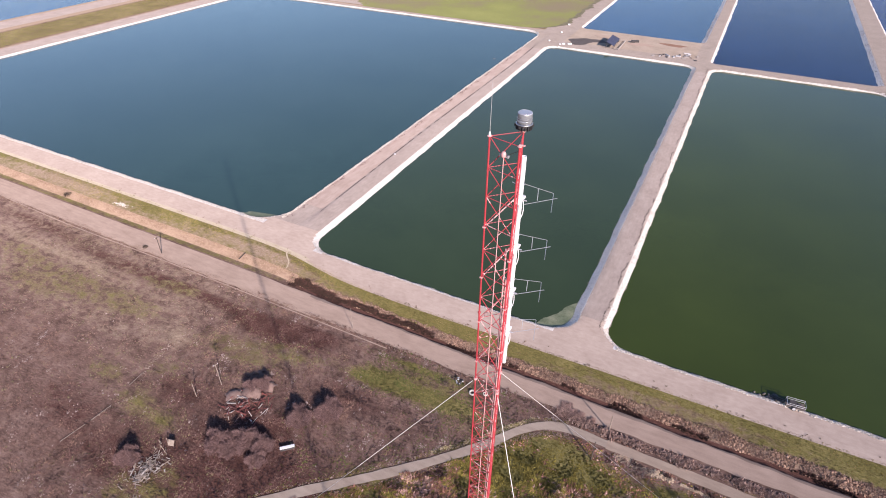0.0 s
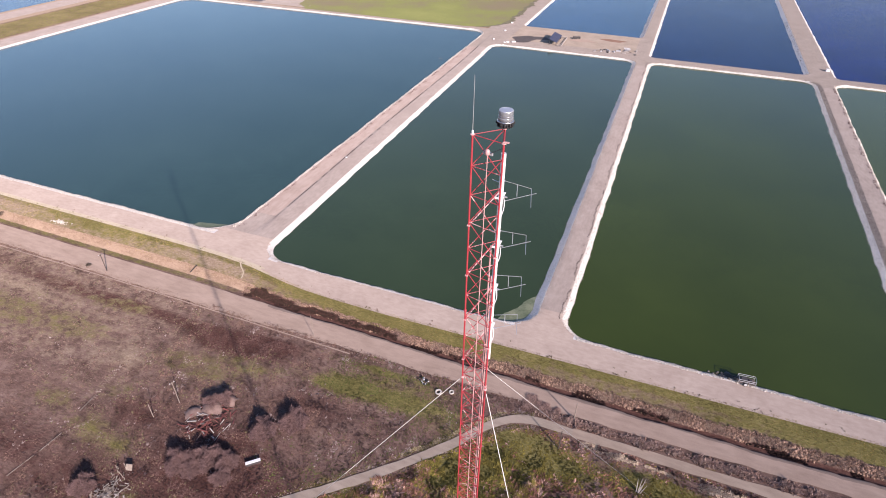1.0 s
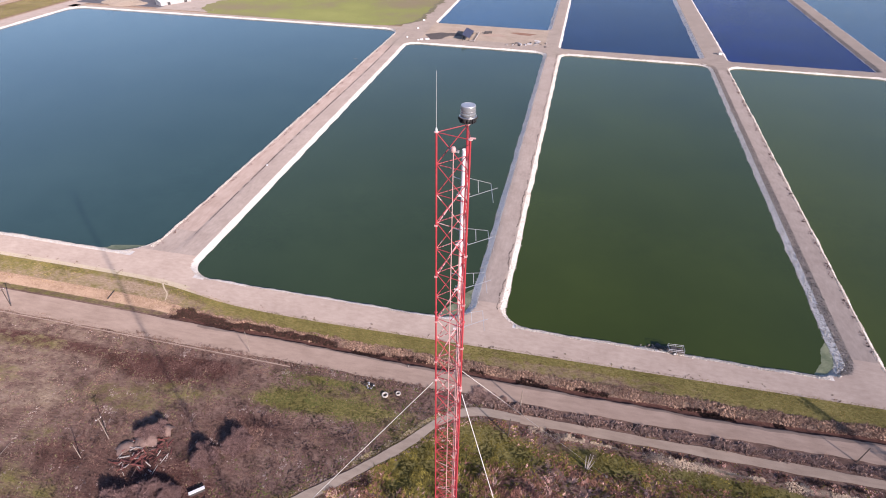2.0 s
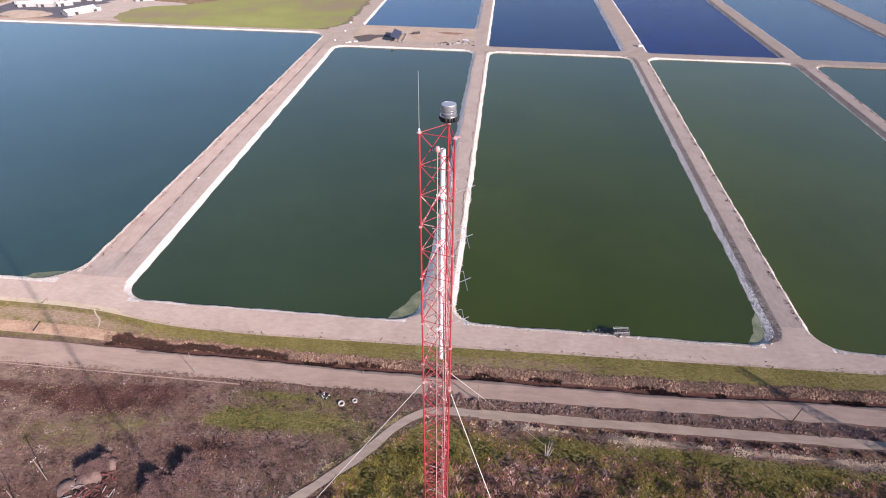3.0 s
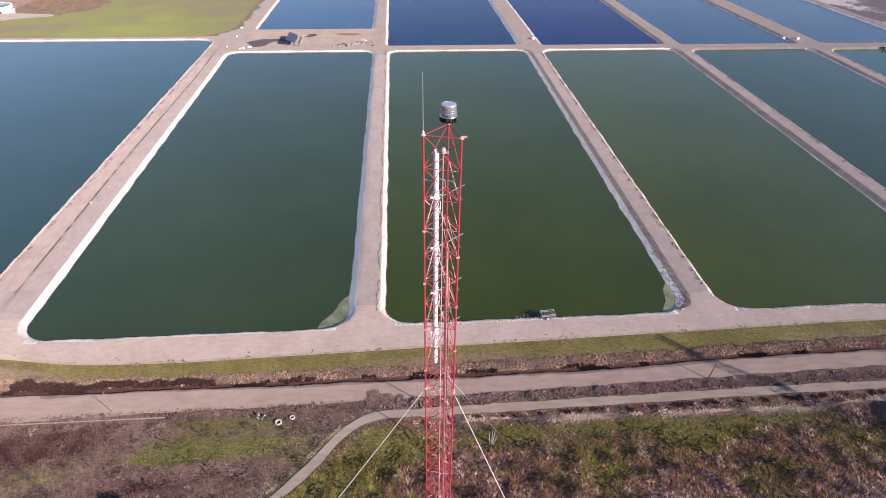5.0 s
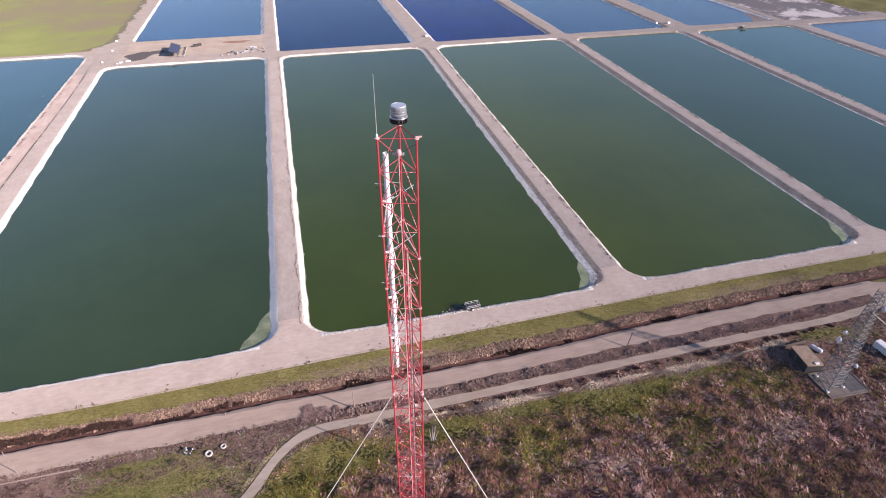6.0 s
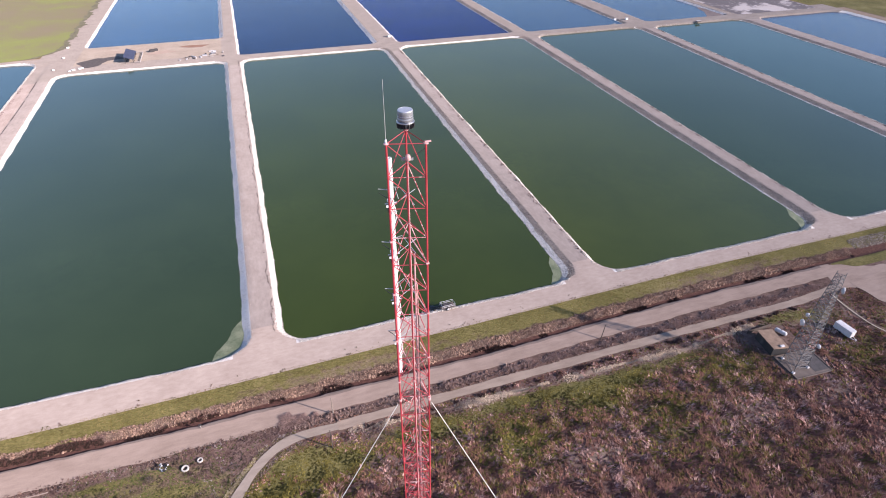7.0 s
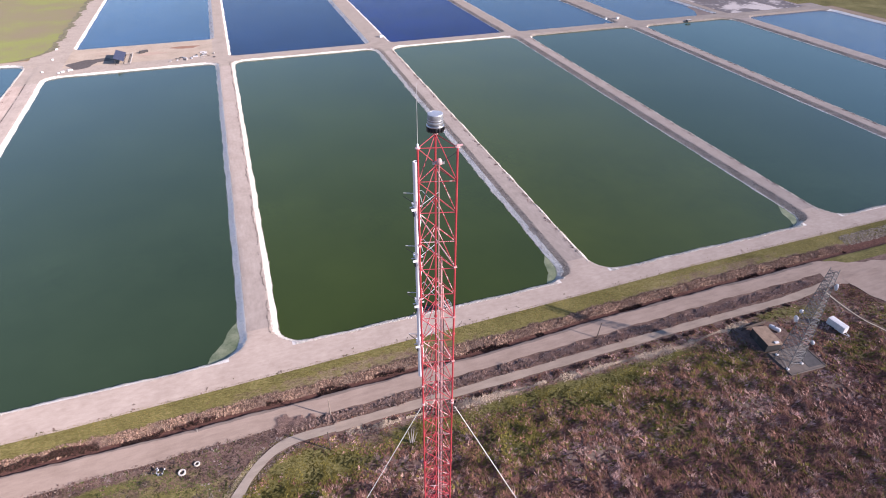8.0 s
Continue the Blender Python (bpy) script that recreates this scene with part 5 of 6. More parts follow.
# four-bay dipole mast behind the tower
PX, PY = 0.39, 1.50
mast = thing("dipole_mast", "white tubular antenna mast held off the tower on brackets", "antenna", at=pose(PX, PY, 101.3))
fixed("mast_tube", Geo().lathe([(0.062, 101.30), (0.07, 101.32), (0.07, 108.9), (0.066, 108.93), (0.05, 108.93), (0.05, 108.8)], 18, pose(PX, PY, 0)), M_WHITE, mast, smooth=False)
for k in range(4):
    z = 107.36 - 1.64 * k
    g, low_g = Vector((PX, PY, z + 0.22)), Vector((PX + 0.03, PY, z - 0.08))
    arm = fixed("bracket", Geo().box(g + Vector((0.01, 0.14, 0)), (0.10, 0.36, 0.05)).box(g + Vector((-0.06, -0.08, 0.02)), (0.20, 0.05, 0.05)).box(g + Vector((0.0, 0.08, 0.09)), (0.18, 0.05, 0.04)), M_WHITE, mast, "white clamp bracket")
    fixed("clamp_bolt", Geo().tube(g + Vector((-0.16, 0.06, 0.02)), g + Vector((0.18, 0.06, 0.02)), 0.02, 6), M_STEEL, arm)
    e1, e2, e3 = low_g + Vector((0.54, 1.30, 0.04)), low_g + Vector((0.74, 0.52, -0.13)), low_g + Vector((0.82, 0.70, 0.26))
    fixed("boom", Geo().tube(low_g + Vector((0.0, 0.35, 0.02)), e3, 0.009, 6), M_STEEL, mast)
    fixed("element", Geo().tube(low_g + Vector((0.0, 0.20, 0.74)), e1, 0.0075, 6), M_STEEL, mast)
    fixed("element", Geo().tube(e1, e2, 0.0075, 6), M_STEEL, mast)
    fixed("element", Geo().tube(low_g + Vector((0.0, 0.0, 0.74)), low_g + Vector((0.0, 0.22, 0.74)), 0.011, 6), M_STEEL, mast)
    fixed("brace", Geo().tube(low_g + Vector((0.25, 0.71, 0.42)), low_g + Vector((0.30, 0.55, 0.12)), 0.009, 5), M_STEEL, mast)
    fixed("stub_element", Geo().tube(g + Vector((0.0, 0.05, 0.42)), g + Vector((-0.30, 0.12, 0.46)), 0.012, 6), M_STEEL, mast)
    fixed("stub_element", Geo().tube(g + Vector((-0.05, 0.1, 0.14)), g + Vector((-0.24, 0.35, 0.22)), 0.010, 6), M_DARK, mast)
    fixed("junction_box", Geo().box(g + Vector((-0.05, 0.02, -0.16)), (0.09, 0.1, 0.12)), M_DARK, arm)
    cab = Geo()
    pts = [g + Vector((0.07 + 0.05 * math.sin(t * 3.14), 0.08 - 0.12 * t, 0.0 - 0.55 * t)) for t in (0, 0.2, 0.4, 0.6, 0.8, 1)]
    for a, b in zip(pts, pts[1:]):
        cab.tube(a, b, 0.012, 6)
    fixed("jumper_cable", cab, M_WHITE, mast, "white jumper cable")
    # standoff arms from the two nearest tower corners
    for c, dz in ((SIDE_A, 0.12), (SIDE_C, -0.55)):
        tip = at(c, z + dz)
        fixed("standoff_arm", Geo().tube(tip, g + Vector((0, -0.05, 0.25 if c is SIDE_A else -0.1)), 0.017, 6), M_FADED, mast, "pale standoff arm")
        fixed("leg_clamp", Geo().box(tip, (0.08, 0.08, 0.04)), M_FADED, mast)

# guy wires with their ground anchors
for n, (c, foot) in enumerate(((SIDE_A, Vector((-72.1, -20.0, FIELD_Z))), (SIDE_B, Vector((23.1, 70.3, FIELD_Z))), (SIDE_C, Vector((50.4, -50.9, FIELD_Z))))):
    foot.z = float(height(foot.x, foot.y)) + 0.4
    start = at(c, 101.76)
    guy = thing("guy_wire", "pale sheathed steel guy wire from tower leg to ground anchor", "guy wire", "tower guys", at=Matrix.Translation(foot))
    d = (foot - start)
    s1 = start + d.normalized() * 7.5
    fixed("sleeve", Geo().tube(start + d.normalized() * 0.15, s1, 0.0100, 6), M_WIRE, guy, "thick white insulating sleeve")
    fixed("strand", Geo().tube(s1, foot, 0.008, 5), M_STEEL, guy)
    fixed("shackle", Geo().lathe([(0.03, -0.04), (0.055, -0.025), (0.055, 0.025), (0.03, 0.04)], 12, Matrix.Translation(start)), M_FADED, guy)
    fixed("anchor_block", Geo().box(foot - Vector((0, 0, 0.35)), (0.6, 0.6, 0.7)), M_PAD, guy)


# ---- field and roadside things ----
def gz(x, y):
    return float(height(x, y))


def utility_pole(x, y, tall, arm, mat, label, lean=(0.0, 0.0), r=0.15):
    z = gz(x, y)
    o = thing("utility_pole", label, "pole", "utility poles", at=pose(x, y, z))
    top = Vector((x + lean[0], y + lean[1], z + tall))
    fixed("shaft", Geo().tube((x, y, z - 0.3), top, r, 10, 0.72 * r), mat, o)
    if arm:
        d = Vector((0.35, 0.94, 0))
        fixed("crossarm", Geo().box(top - Vector((0, 0, 0.4)), (1.3, 0.10, 0.12), Matrix.Rotation(math.atan2(d.y, d.x), 4, "Z")), mat, o)
        for k in (-0.55, 0, 0.55):
            q = top + d * k - Vector((0, 0, 0.33))
            fixed("insulator", Geo().lathe([(0.05, 0), (0.08, 0.05), (0.05, 0.1), (0.09, 0.16), (0.03, 0.22)], 10, Matrix.Translation(q)), M_WHITE, o, "white porcelain insulator")
    return o


utility_pole(-94.0, 52.7, 7.8, True, M_WOOD, "weathered wooden utility pole with crossarm beside the ruin", r=0.11)
utility_pole(-96.8, 46.7, 5.0, False, M_WOOD, "weathered broken utility pole stump beside the ruin", r=0.11)
utility_pole(-75.4, 86.9, 7.9, False, M_WOOD, "slim weathered wooden pole beside the dirt road", r=0.08)
utility_pole(-157.0, 87.3, 6.9, True, M_DARKWOOD, "weathered wooden pole with crossarm beside the dirt road")
utility_pole(1.6, 85.8, 6.2, False, M_WOOD, "slim grey utility pole in the roadside brush")
utility_pole(-0.2, 76.0, 6.6, False, M_DARKWOOD, "dark wooden pole in the grass beside the track")
utility_pole(80.5, 88.0, 5.0, False, M_DARKWOOD, "leaning wooden pole beside the dirt road", (1.2, 0.6))


def brush(x, y, r, h, tint, label, seed, dense=900):
    """A leafless bush: many thin twigs fanning out from the root over a lumpy dome."""
    g = np.random.default_rng(seed)
    n = dense
    a, e = g.uniform(0, 6.283, n), np.arccos(g.uniform(0.0, 1.0, n))
    lump = 1 + 0.22 * np.sin(3 * a + seed) * np.sin(2 * e) + 0.12 * np.sin(7 * a + 2 * seed) + 0.05 * g.normal(size=n)
    d = np.stack([np.cos(a) * np.sin(e) * r, np.sin(a) * np.sin(e) * r, np.cos(e) * h], -1) * lump[:, None]
    z = gz(x, y)
    o = np.array([x, y, z])
    p0 = o + d * g.uniform(0.25, 0.95, n)[:, None] ** 0.6
    way = d / np.linalg.norm(d, axis=1, keepdims=True) * 0.8 + g.normal(0, 0.55, (n, 3)) + np.array([0, 0, 0.35])
    p1 = p0 + way * g.uniform(0.07, 0.19, n)[:, None] * r ** 0.7
    p0[:, 2], p1[:, 2] = np.maximum(p0[:, 2], z - 0.05), np.maximum(p1[:, 2], z + 0.05)
    w = np.cross(p1 - p0, g.normal(size=(n, 3)))
    w = w / np.linalg.norm(w, axis=1, keepdims=True) * g.uniform(0.012, 0.036, n)[:, None] * r ** 0.5
    v = np.stack([p0 - w, p0 + w, p1], 1).reshape(-1, 3)
    tints = np.repeat(np.array(tint)[None] * g.uniform(0.7, 1.3, (n, 1)), 3, 0)
    b = thing("bush", label, "bush", "bushes", at=pose(x, y, z))
    ob = under(new("crown", np_mesh("crown", v, np.arange(len(v)).reshape(-1, 3), M_PLANT, tints)), b)
    stem = Geo()
    for k in range(5):
        aa = k * 1.26 + seed
        stem.tube((x, y, z - 0.1), (x + math.cos(aa) * r * 0.5, y + math.sin(aa) * r * 0.5, z + h * 0.55), 0.05 * r ** 0.5, 5, 0.02)
    fixed("stem", stem, M_WOOD, b)
    return b


PINK = (0.188, 0.120, 0.112)
for n, (x, y, r, h) in enumerate([(-68.5, 53.5, 3.4, 3.6), (-63.0, 58.5, 3.6, 3.8), (-83.0, 57.5, 2.2, 3.6), (-85.5, 55.5, 2.4, 3.2), (-75.5, 42.0, 3.6, 3.8),
                                  (-81.0, 38.8, 3.6, 3.8), (-71.0, 43.0, 2.8, 3.2), (-96.5, 26.0, 2.8, 3.6), (-69.8, 39.4, 2.4, 2.4), (-77.5, 38.4, 2.6, 2.6)]):
    brush(x, y, r * 0.95, h * 0.85, PINK, "leafless pinkish-grey bush beside the ruin", n + 1, 17000)
for n, (x, y, r, h) in enumerate([(-9.5, 87.0, 2.8, 0.55), (-6.0, 86.6, 1.8, 0.5), (-3.0, 86.8, 1.2, 0.45)]):
    brush(x, y, r, h, (0.34, 0.23, 0.195), "low leafless roadside bush spreading over the verge", n + 21, 4500)
for n, (x, y, r, h) in enumerate([(-41.0, 80.5, 1.2, 1.3), (20.0, 74.5, 1.2, 2.4), (-142, 352, 2.2, 1.6), (-139.5, 322, 2.0, 1.4)]):
    brush(x, y, r, h, (0.10, 0.075, 0.06) if n < 2 else (0.22, 0.16, 0.13), "dark scrubby bush standing alone", n + 41, 900)

for n, (x, y, r, h) in enumerate([(-224.3, 98.1, 1.8, 1.1), (-165.2, 87.2, 1.0, 0.7)]):
    brush(x, y, r, h, (0.09, 0.07, 0.055), "small dark bush on the bank beside the dirt road", n + 61, 1500)
drain = thing("drain_pipe", "short dark drain pipe lying down the bare bank", "pipe", at=pose(-130.5, 97.5, gz(-130.5, 97.5)))
fixed("pipe", Geo().tube((-130.6, 97.4, gz(-130.6, 97.4) + 0.18), (-130.4, 100.6, gz(-130.4, 100.6) + 0.2), 0.17, 10), M_DARK, drain)
fixed("collar", Geo().tube((-130.6, 97.4, gz(-130.6, 97.4) + 0.18), (-130.58, 97.7, gz(-130.6, 97.7) + 0.18), 0.22, 12), M_DARKWOOD, drain)
# ruin: fallen boards and a heap
rr = random.Random(11)


def board_heap(name, x, y, sx, sy, count, tall, mat, label, category, lengths=(0.8, 3.0)):
    o = thing(name, label, category, at=pose(x, y, gz(x, y)))
    for k in range(count):
        px, py = x + rr.gauss(0, sx), y + rr.gauss(0, sy)
        pz = gz(px, py) + abs(rr.gauss(0, tall)) * math.exp(-((px - x) / (2 * sx)) ** 2) + 0.1
        m = Matrix.Rotation(rr.uniform(0, 6.28), 4, "Z") @ Matrix.Rotation(rr.gauss(0, 0.22), 4, "Y") @ Matrix.Rotation(rr.gauss(0, 0.25), 4, "X")
        fixed("board", Geo().box((px, py, pz), (rr.uniform(*lengths), rr.uniform(0.10, 0.32), 0.07), m), mat if rr.random() < 0.7 else (M_GREYWOOD if rr.random() < 0.75 else M_TANBROWN), o)
    return o


board_heap("collapsed_shed", -83.5, 50.8, 2.8, 2.4, 90, 0.5, M_REDWOOD, "collapsed shed of broken red-brown boards", "ruin")
board_heap("lumber_heap", -90.4, 25.6, 1.5, 2.5, 190, 0.35, M_WOOD, "heap of bleached broken lumber on the field", "lumber heap", (0.3, 1.7))
fallen = thing("fallen_roof", "sagging brown roof sheet of the collapsed shed", "ruin", at=pose(-85, 55, gz(-85, 55)))


def sag_sheet(cx, cy, sx, sy, rise, turn):
    """A slumped sheet, humped in the middle and ragged along its edge."""
    g, n, m = Geo(), 10, 8
    vv = []
    for lift in (0.0, -0.1):
        for j in range(m):
            for i in range(n):
                u, v = i / (n - 1) - 0.5, j / (m - 1) - 0.5
                rag = 1 + 0.08 * math.sin(i * 2.1 + j * 1.3)
                px, py = u * sx * rag, v * sy * rag
                qx, qy = px * math.cos(turn) - py * math.sin(turn), px * math.sin(turn) + py * math.cos(turn)
                z = rise * (1 - 2.2 * u * u - 2.6 * v * v) + 0.12 * math.sin(5 * u + 4 * v) + lift
                vv.append((cx + qx, cy + qy, gz(cx, cy) + max(z, 0.05 + lift)))
    ff = [(j * n + i, j * n + i + 1, (j + 1) * n + i + 1, (j + 1) * n + i) for j in range(m - 1) for i in range(n - 1)]
    ff += [tuple(k + n * m for k in f[::-1]) for f in ff]
    rim = [i for i in range(n)] + [j * n + n - 1 for j in range(1, m)] + [(m - 1) * n + i for i in range(n - 2, -1, -1)] + [j * n for j in range(m - 2, 0, -1)]
    ff += [(b_, a_, a_ + n * m, b_ + n * m) for a_, b_ in zip(rim, rim[1:] + rim[:1])]
    return g.add(vv, ff)


fixed("roof_sheet", sag_sheet(-85.0, 54.5, 5.0, 4.4, 1.7, 0.5), M_TANBROWN, fallen)
fixed("roof_sheet", sag_sheet(-82.0, 57.8, 3.2, 3.0, 1.9, 0.2), M_TANBROWN, fallen)
fixed("roof_sheet", sag_sheet(-88.6, 51.6, 4.0, 3.0, 0.8, 0.9), M_TANBROWN, fallen)
box = thing("white_crate", "white-topped box lying in the scrub, its shaded sides coloured dark", "crate", at=pose(-65.3, 45.2, gz(-65.3, 45.2)))
m = Matrix.Rotation(0.75, 4, "Z")
# Dark body carries the shade beside the white top in its colour.
fixed("body", Geo().box((-65.3, 45.2, gz(-65.3, 45.2) + 0.42), (3.2, 0.7, 0.8), m), M_DUSK, box)
fixed("lid", Geo().box((-65.3, 45.2, gz(-65.3, 45.2) + 0.88), (3.4, 0.75, 0.12), m), M_WHITE, box, "white lid")
for k in range(9):
    x, y = -92.5 + rr.uniform(-2.5, 3), 31 + rr.uniform(-1.5, 2.5)
    p = thing("fence_post", "short dark wooden post standing by the lumber heap", "post", "old posts", at=pose(x, y, gz(x, y)))
    fixed("stake", Geo().tube((x, y, gz(x, y) - 0.2), (x + rr.uniform(-.2, .2), y, gz(x, y) + rr.uniform(0.9, 1.7)), 0.09, 7, 0.07), M_WOOD, p)
sheet_b = thing("propped_board", "pale flat sheet of wood propped among old posts", "board", at=pose(-90.8, 33.4, gz(-90.8, 33.4)))
fixed("panel", Geo().box((-90.8, 33.4, gz(-90.8, 33.4) + 0.7), (1.5, 0.1, 1.5), Matrix.Rotation(0.3, 4, "Z") @ Matrix.Rotation(-0.6, 4, "X")), M_WOOD, sheet_b)
for (x0, y0), (x1, y1) in (((-115, 21.5), (-114.2, 27.5)), ((-114.0, 29), (-113.6, 34.5)), ((-115.2, 41), (-115.8, 46))):
    lg = thing("fallen_log", "long bleached log lying in the scrub", "log", "fallen logs", at=pose(x0, y0, gz(x0, y0)))
    fixed("trunk", Geo().tube((x0, y0, gz(x0, y0) + 0.3), (x1, y1, gz(x1, y1) + 0.3), 0.09, 8, 0.06), M_WOOD, lg)

# concrete rings beside the road
ring = thing("culvert_ring", "white round concrete culvert ring lying in the grass", "culvert ring", "culvert rings", at=pose(0, 0, 0))
prof = [(0.82, 0.0), (0.85, 0.05), (0.85, 0.40), (0.80, 0.46), (0.55, 0.46), (0.50, 0.40), (0.50, 0.0)]
part("ring_wall", Geo().lathe(prof, 26), M_RING, ring, smooth=False)
part("ring_floor", Geo().lathe([(0.52, 0.0), (0.52, 0.06)], 20), M_DUSK, ring)
second = copy_thing(ring, pose(-30.2, 82.4, gz(-30.2, 82.4), 0, 0, 40) @ Matrix.Scale(0.8, 4))
second.scale = (0.8, 0.8, 0.8)
ring.matrix_world = pose(-33.4, 81.1, gz(-33.4, 81.1), 8, 0, 0)
pile = thing("scrap_pile", "small pile of white and black scrap beside the rings", "scrap", at=pose(-38.2, 82.4, gz(-38.2, 82.4)))
for k in range(14):
    m = Matrix.Rotation(rr.uniform(0, 6), 4, "Z") @ Matrix.Rotation(rr.gauss(0, 0.5), 4, "Y")
    fixed("scrap", Geo().box((-38.2 + rr.gauss(0, 0.7), 82.4 + rr.gauss(0, 0.6), gz(-38, 82) + rr.uniform(0.15, 0.9)), (rr.uniform(0.3, 0.8), rr.uniform(0.15, 0.4), rr.uniform(0.08, 0.3)), m), M_TRAILER if k % 2 == 1 else M_DARK, pile)
stake = thing("marker_post", "small dark marker post at the edge of the dirt road", "post", at=pose(-30.1, 91.9, gz(-30.1, 91.9)))
fixed("post", Geo().tube((-30.1, 91.9, gz(-30.1, 91.9) - 0.1), (-30.1, 91.9, gz(-30.1, 91.9) + 1.1), 0.07, 8), M_GREYWOOD, stake)
fixed("marker_plate", Geo().box((-30.1, 91.86, gz(-30.1, 91.9) + 1.25), (0.7, 0.08, 0.5)), M_DARK, stake)

# wheeled pump cage at the pond edge
PZ = 0.05
pump = thing("pump_trailer", "grey wheeled pump cage parked at the pond edge", "pump trailer", at=pose(41.6, 113.7, PZ))
m = pose(41.8, 113.7, PZ, 0, 0, 4)
deck = fixed("deck", Geo().box((0, 0, 0), (4.4, 2.3, 0.16), m @ Matrix.Translation((0, 0, 0.75))), M_PAD, pump)
for sx in (-2.1, 0, 2.1):
    for sy in (-1.1, 1.1):
        fixed("post", Geo().tube(m @ Vector((sx, sy, 0.8)), m @ Vector((sx, sy, 1.9)), 0.05, 6), M_STEEL, pump)
for sy in (-1.1, 1.1):
    for z in (1.35, 1.9):
        fixed("rail", Geo().tube(m @ Vector((-2.1, sy, z)), m @ Vector((2.1, sy, z)), 0.045, 6), M_STEEL, pump)
for sx in (-2.1, 2.1):
    fixed("rail", Geo().tube(m @ Vector((sx, -1.1, 1.9)), m @ Vector((sx, 1.1, 1.9)), 0.045, 6), M_STEEL, pump)
fixed("engine", Geo().box((0, 0, 0), (1.6, 1.1, 0.75), m @ Matrix.Translation((-0.6, 0.1, 1.2))).box((0, 0, 0), (0.7, 0.7, 0.5), m @ Matrix.Translation((0.9, 0.1, 1.08))), M_DUSK, pump)
for sy in (-1.3, 1.2):
    w = fixed("wheel", Geo().lathe([(0.30, -0.13), (0.52, -0.13), (0.58, -0.06), (0.58, 0.06), (0.52, 0.13), (0.30, 0.13)], 20, m @ pose(-0.3, sy, 0.58, 90)), M_DARK, pump)
    fixed("hub_disc", Geo().lathe([(0.40, -0.15), (0.38, -0.17), (0.1, -0.2), (0.1, 0.2), (0.38, 0.17), (0.40, 0.15)], 18, m @ pose(-0.3, sy, 0.58, 90)), M_TRAILER, w, "white wheel disc")
fixed("pump_intake", Geo().lathe([(0.3, -0.6), (0.75, -0.5), (0.85, -0.1), (0.8, 0.35), (0.4, 0.5), (0.1, 0.52)], 16, Matrix.Translation((37.6, 116.2, -1.0))), M_DARK, pump, "black floating intake drum")
fixed("suction_hose", Geo().tube(m @ Vector((-2.2, 0.6, 0.9)), m @ Vector((-4.6, 2.9, -0.95)), 0.2, 10).tube(m @ Vector((-2.4, -0.2, 0.85)), m @ Vector((-5.2, 2.6, -0.95)), 0.2, 10), M_DARK, pump, "black suction hose")

n = 150
rx, ry = 37.4 + rng.normal(0, 1.6, n), 115.0 + rng.normal(0, 0.7, n)
stone_heap("intake_stones", np.c_[rx, ry, np.maximum(height(rx, ry), WATER_Z - 0.1) + 0.12], rng.uniform(0.12, 0.34, n), M_GRAVEL, "dark broken stones heaped round the pump intake", "stones")

# ---- the second tower and its compound ----
CX, CY = 126.2, 61.7
CZ = gz(CX, CY)
slab = thing("tower_pad", "rectangular dusty gravel pad with raised kerb round the compound", "pad", at=pose(129, 62, CZ))
turn_p = Matrix.Rotation(-0.05, 4, "Z")
fixed("slab", Geo().box((129.2, 61.6, CZ + 0.10), (12.0, 8.6, 0.26), turn_p, 0.05), M_PAD, slab)
for sx, sy, lx, ly in ((0, -4.3, 12.2, 0.3), (0, 4.3, 12.2, 0.3), (-6.0, 0, 0.3, 8.3), (6.0, 0, 0.3, 8.3)):
    q = turn_p @ Vector((sx, sy, 0))
    fixed("kerb", Geo().box((129.2 + q.x, 61.6 + q.y, CZ + 0.24), (lx, ly, 0.26), turn_p, 0.04), M_PAD, slab, "dusty concrete kerb")
fixed("gravel_bed", Geo().box((132.4, 60.8, CZ + 0.25), (4.6, 5.6, 0.06), turn_p, 0.02), M_DUSK, slab, "dark gravel bed")
TALL, FEET, TIP = 32.6, 3.35, 1.05
sst = thing("steel_tower", "freestanding three-legged galvanised lattice tower with dishes", "tower", at=pose(CX, CY, CZ + 0.27))
ang = [radians(a) for a in (219, 329, 108)]


def corner2(k, z):
    r = FEET + (TIP - FEET) * min(1, z / TALL)
    return Vector((CX + r * math.cos(ang[k]), CY + r * math.sin(ang[k]), CZ + 0.27 + z))


for k in range(3):
    leg = fixed("leg", Geo().tube(corner2(k, 0), corner2(k, TALL), 0.12, 8, 0.08), M_TOWERSTEEL, sst)
    fixed("foot", Geo().box(corner2(k, 0.15), (0.7, 0.7, 0.5)), M_TRAILER, leg, "white concrete foot")
lv = [0.0]
while lv[-1] < TALL - 0.8:
    lv.append(min(TALL, lv[-1] + 2.3 - 1.2 * lv[-1] / TALL))
for i, z in enumerate(lv[1:], 1):
    for k in range(3):
        j = (k + 1) % 3
        fixed("strut", Geo().tube(corner2(k, z), corner2(j, z), 0.055, 5), M_TOWERSTEEL, sst)
        fixed("brace", Geo().tube(corner2(k, lv[i - 1]), corner2(j, z), 0.06, 5), M_TOWERSTEEL, sst)
        fixed("brace", Geo().tube(corner2(j, lv[i - 1]), corner2(k, z), 0.06, 5), M_TOWERSTEEL, sst)
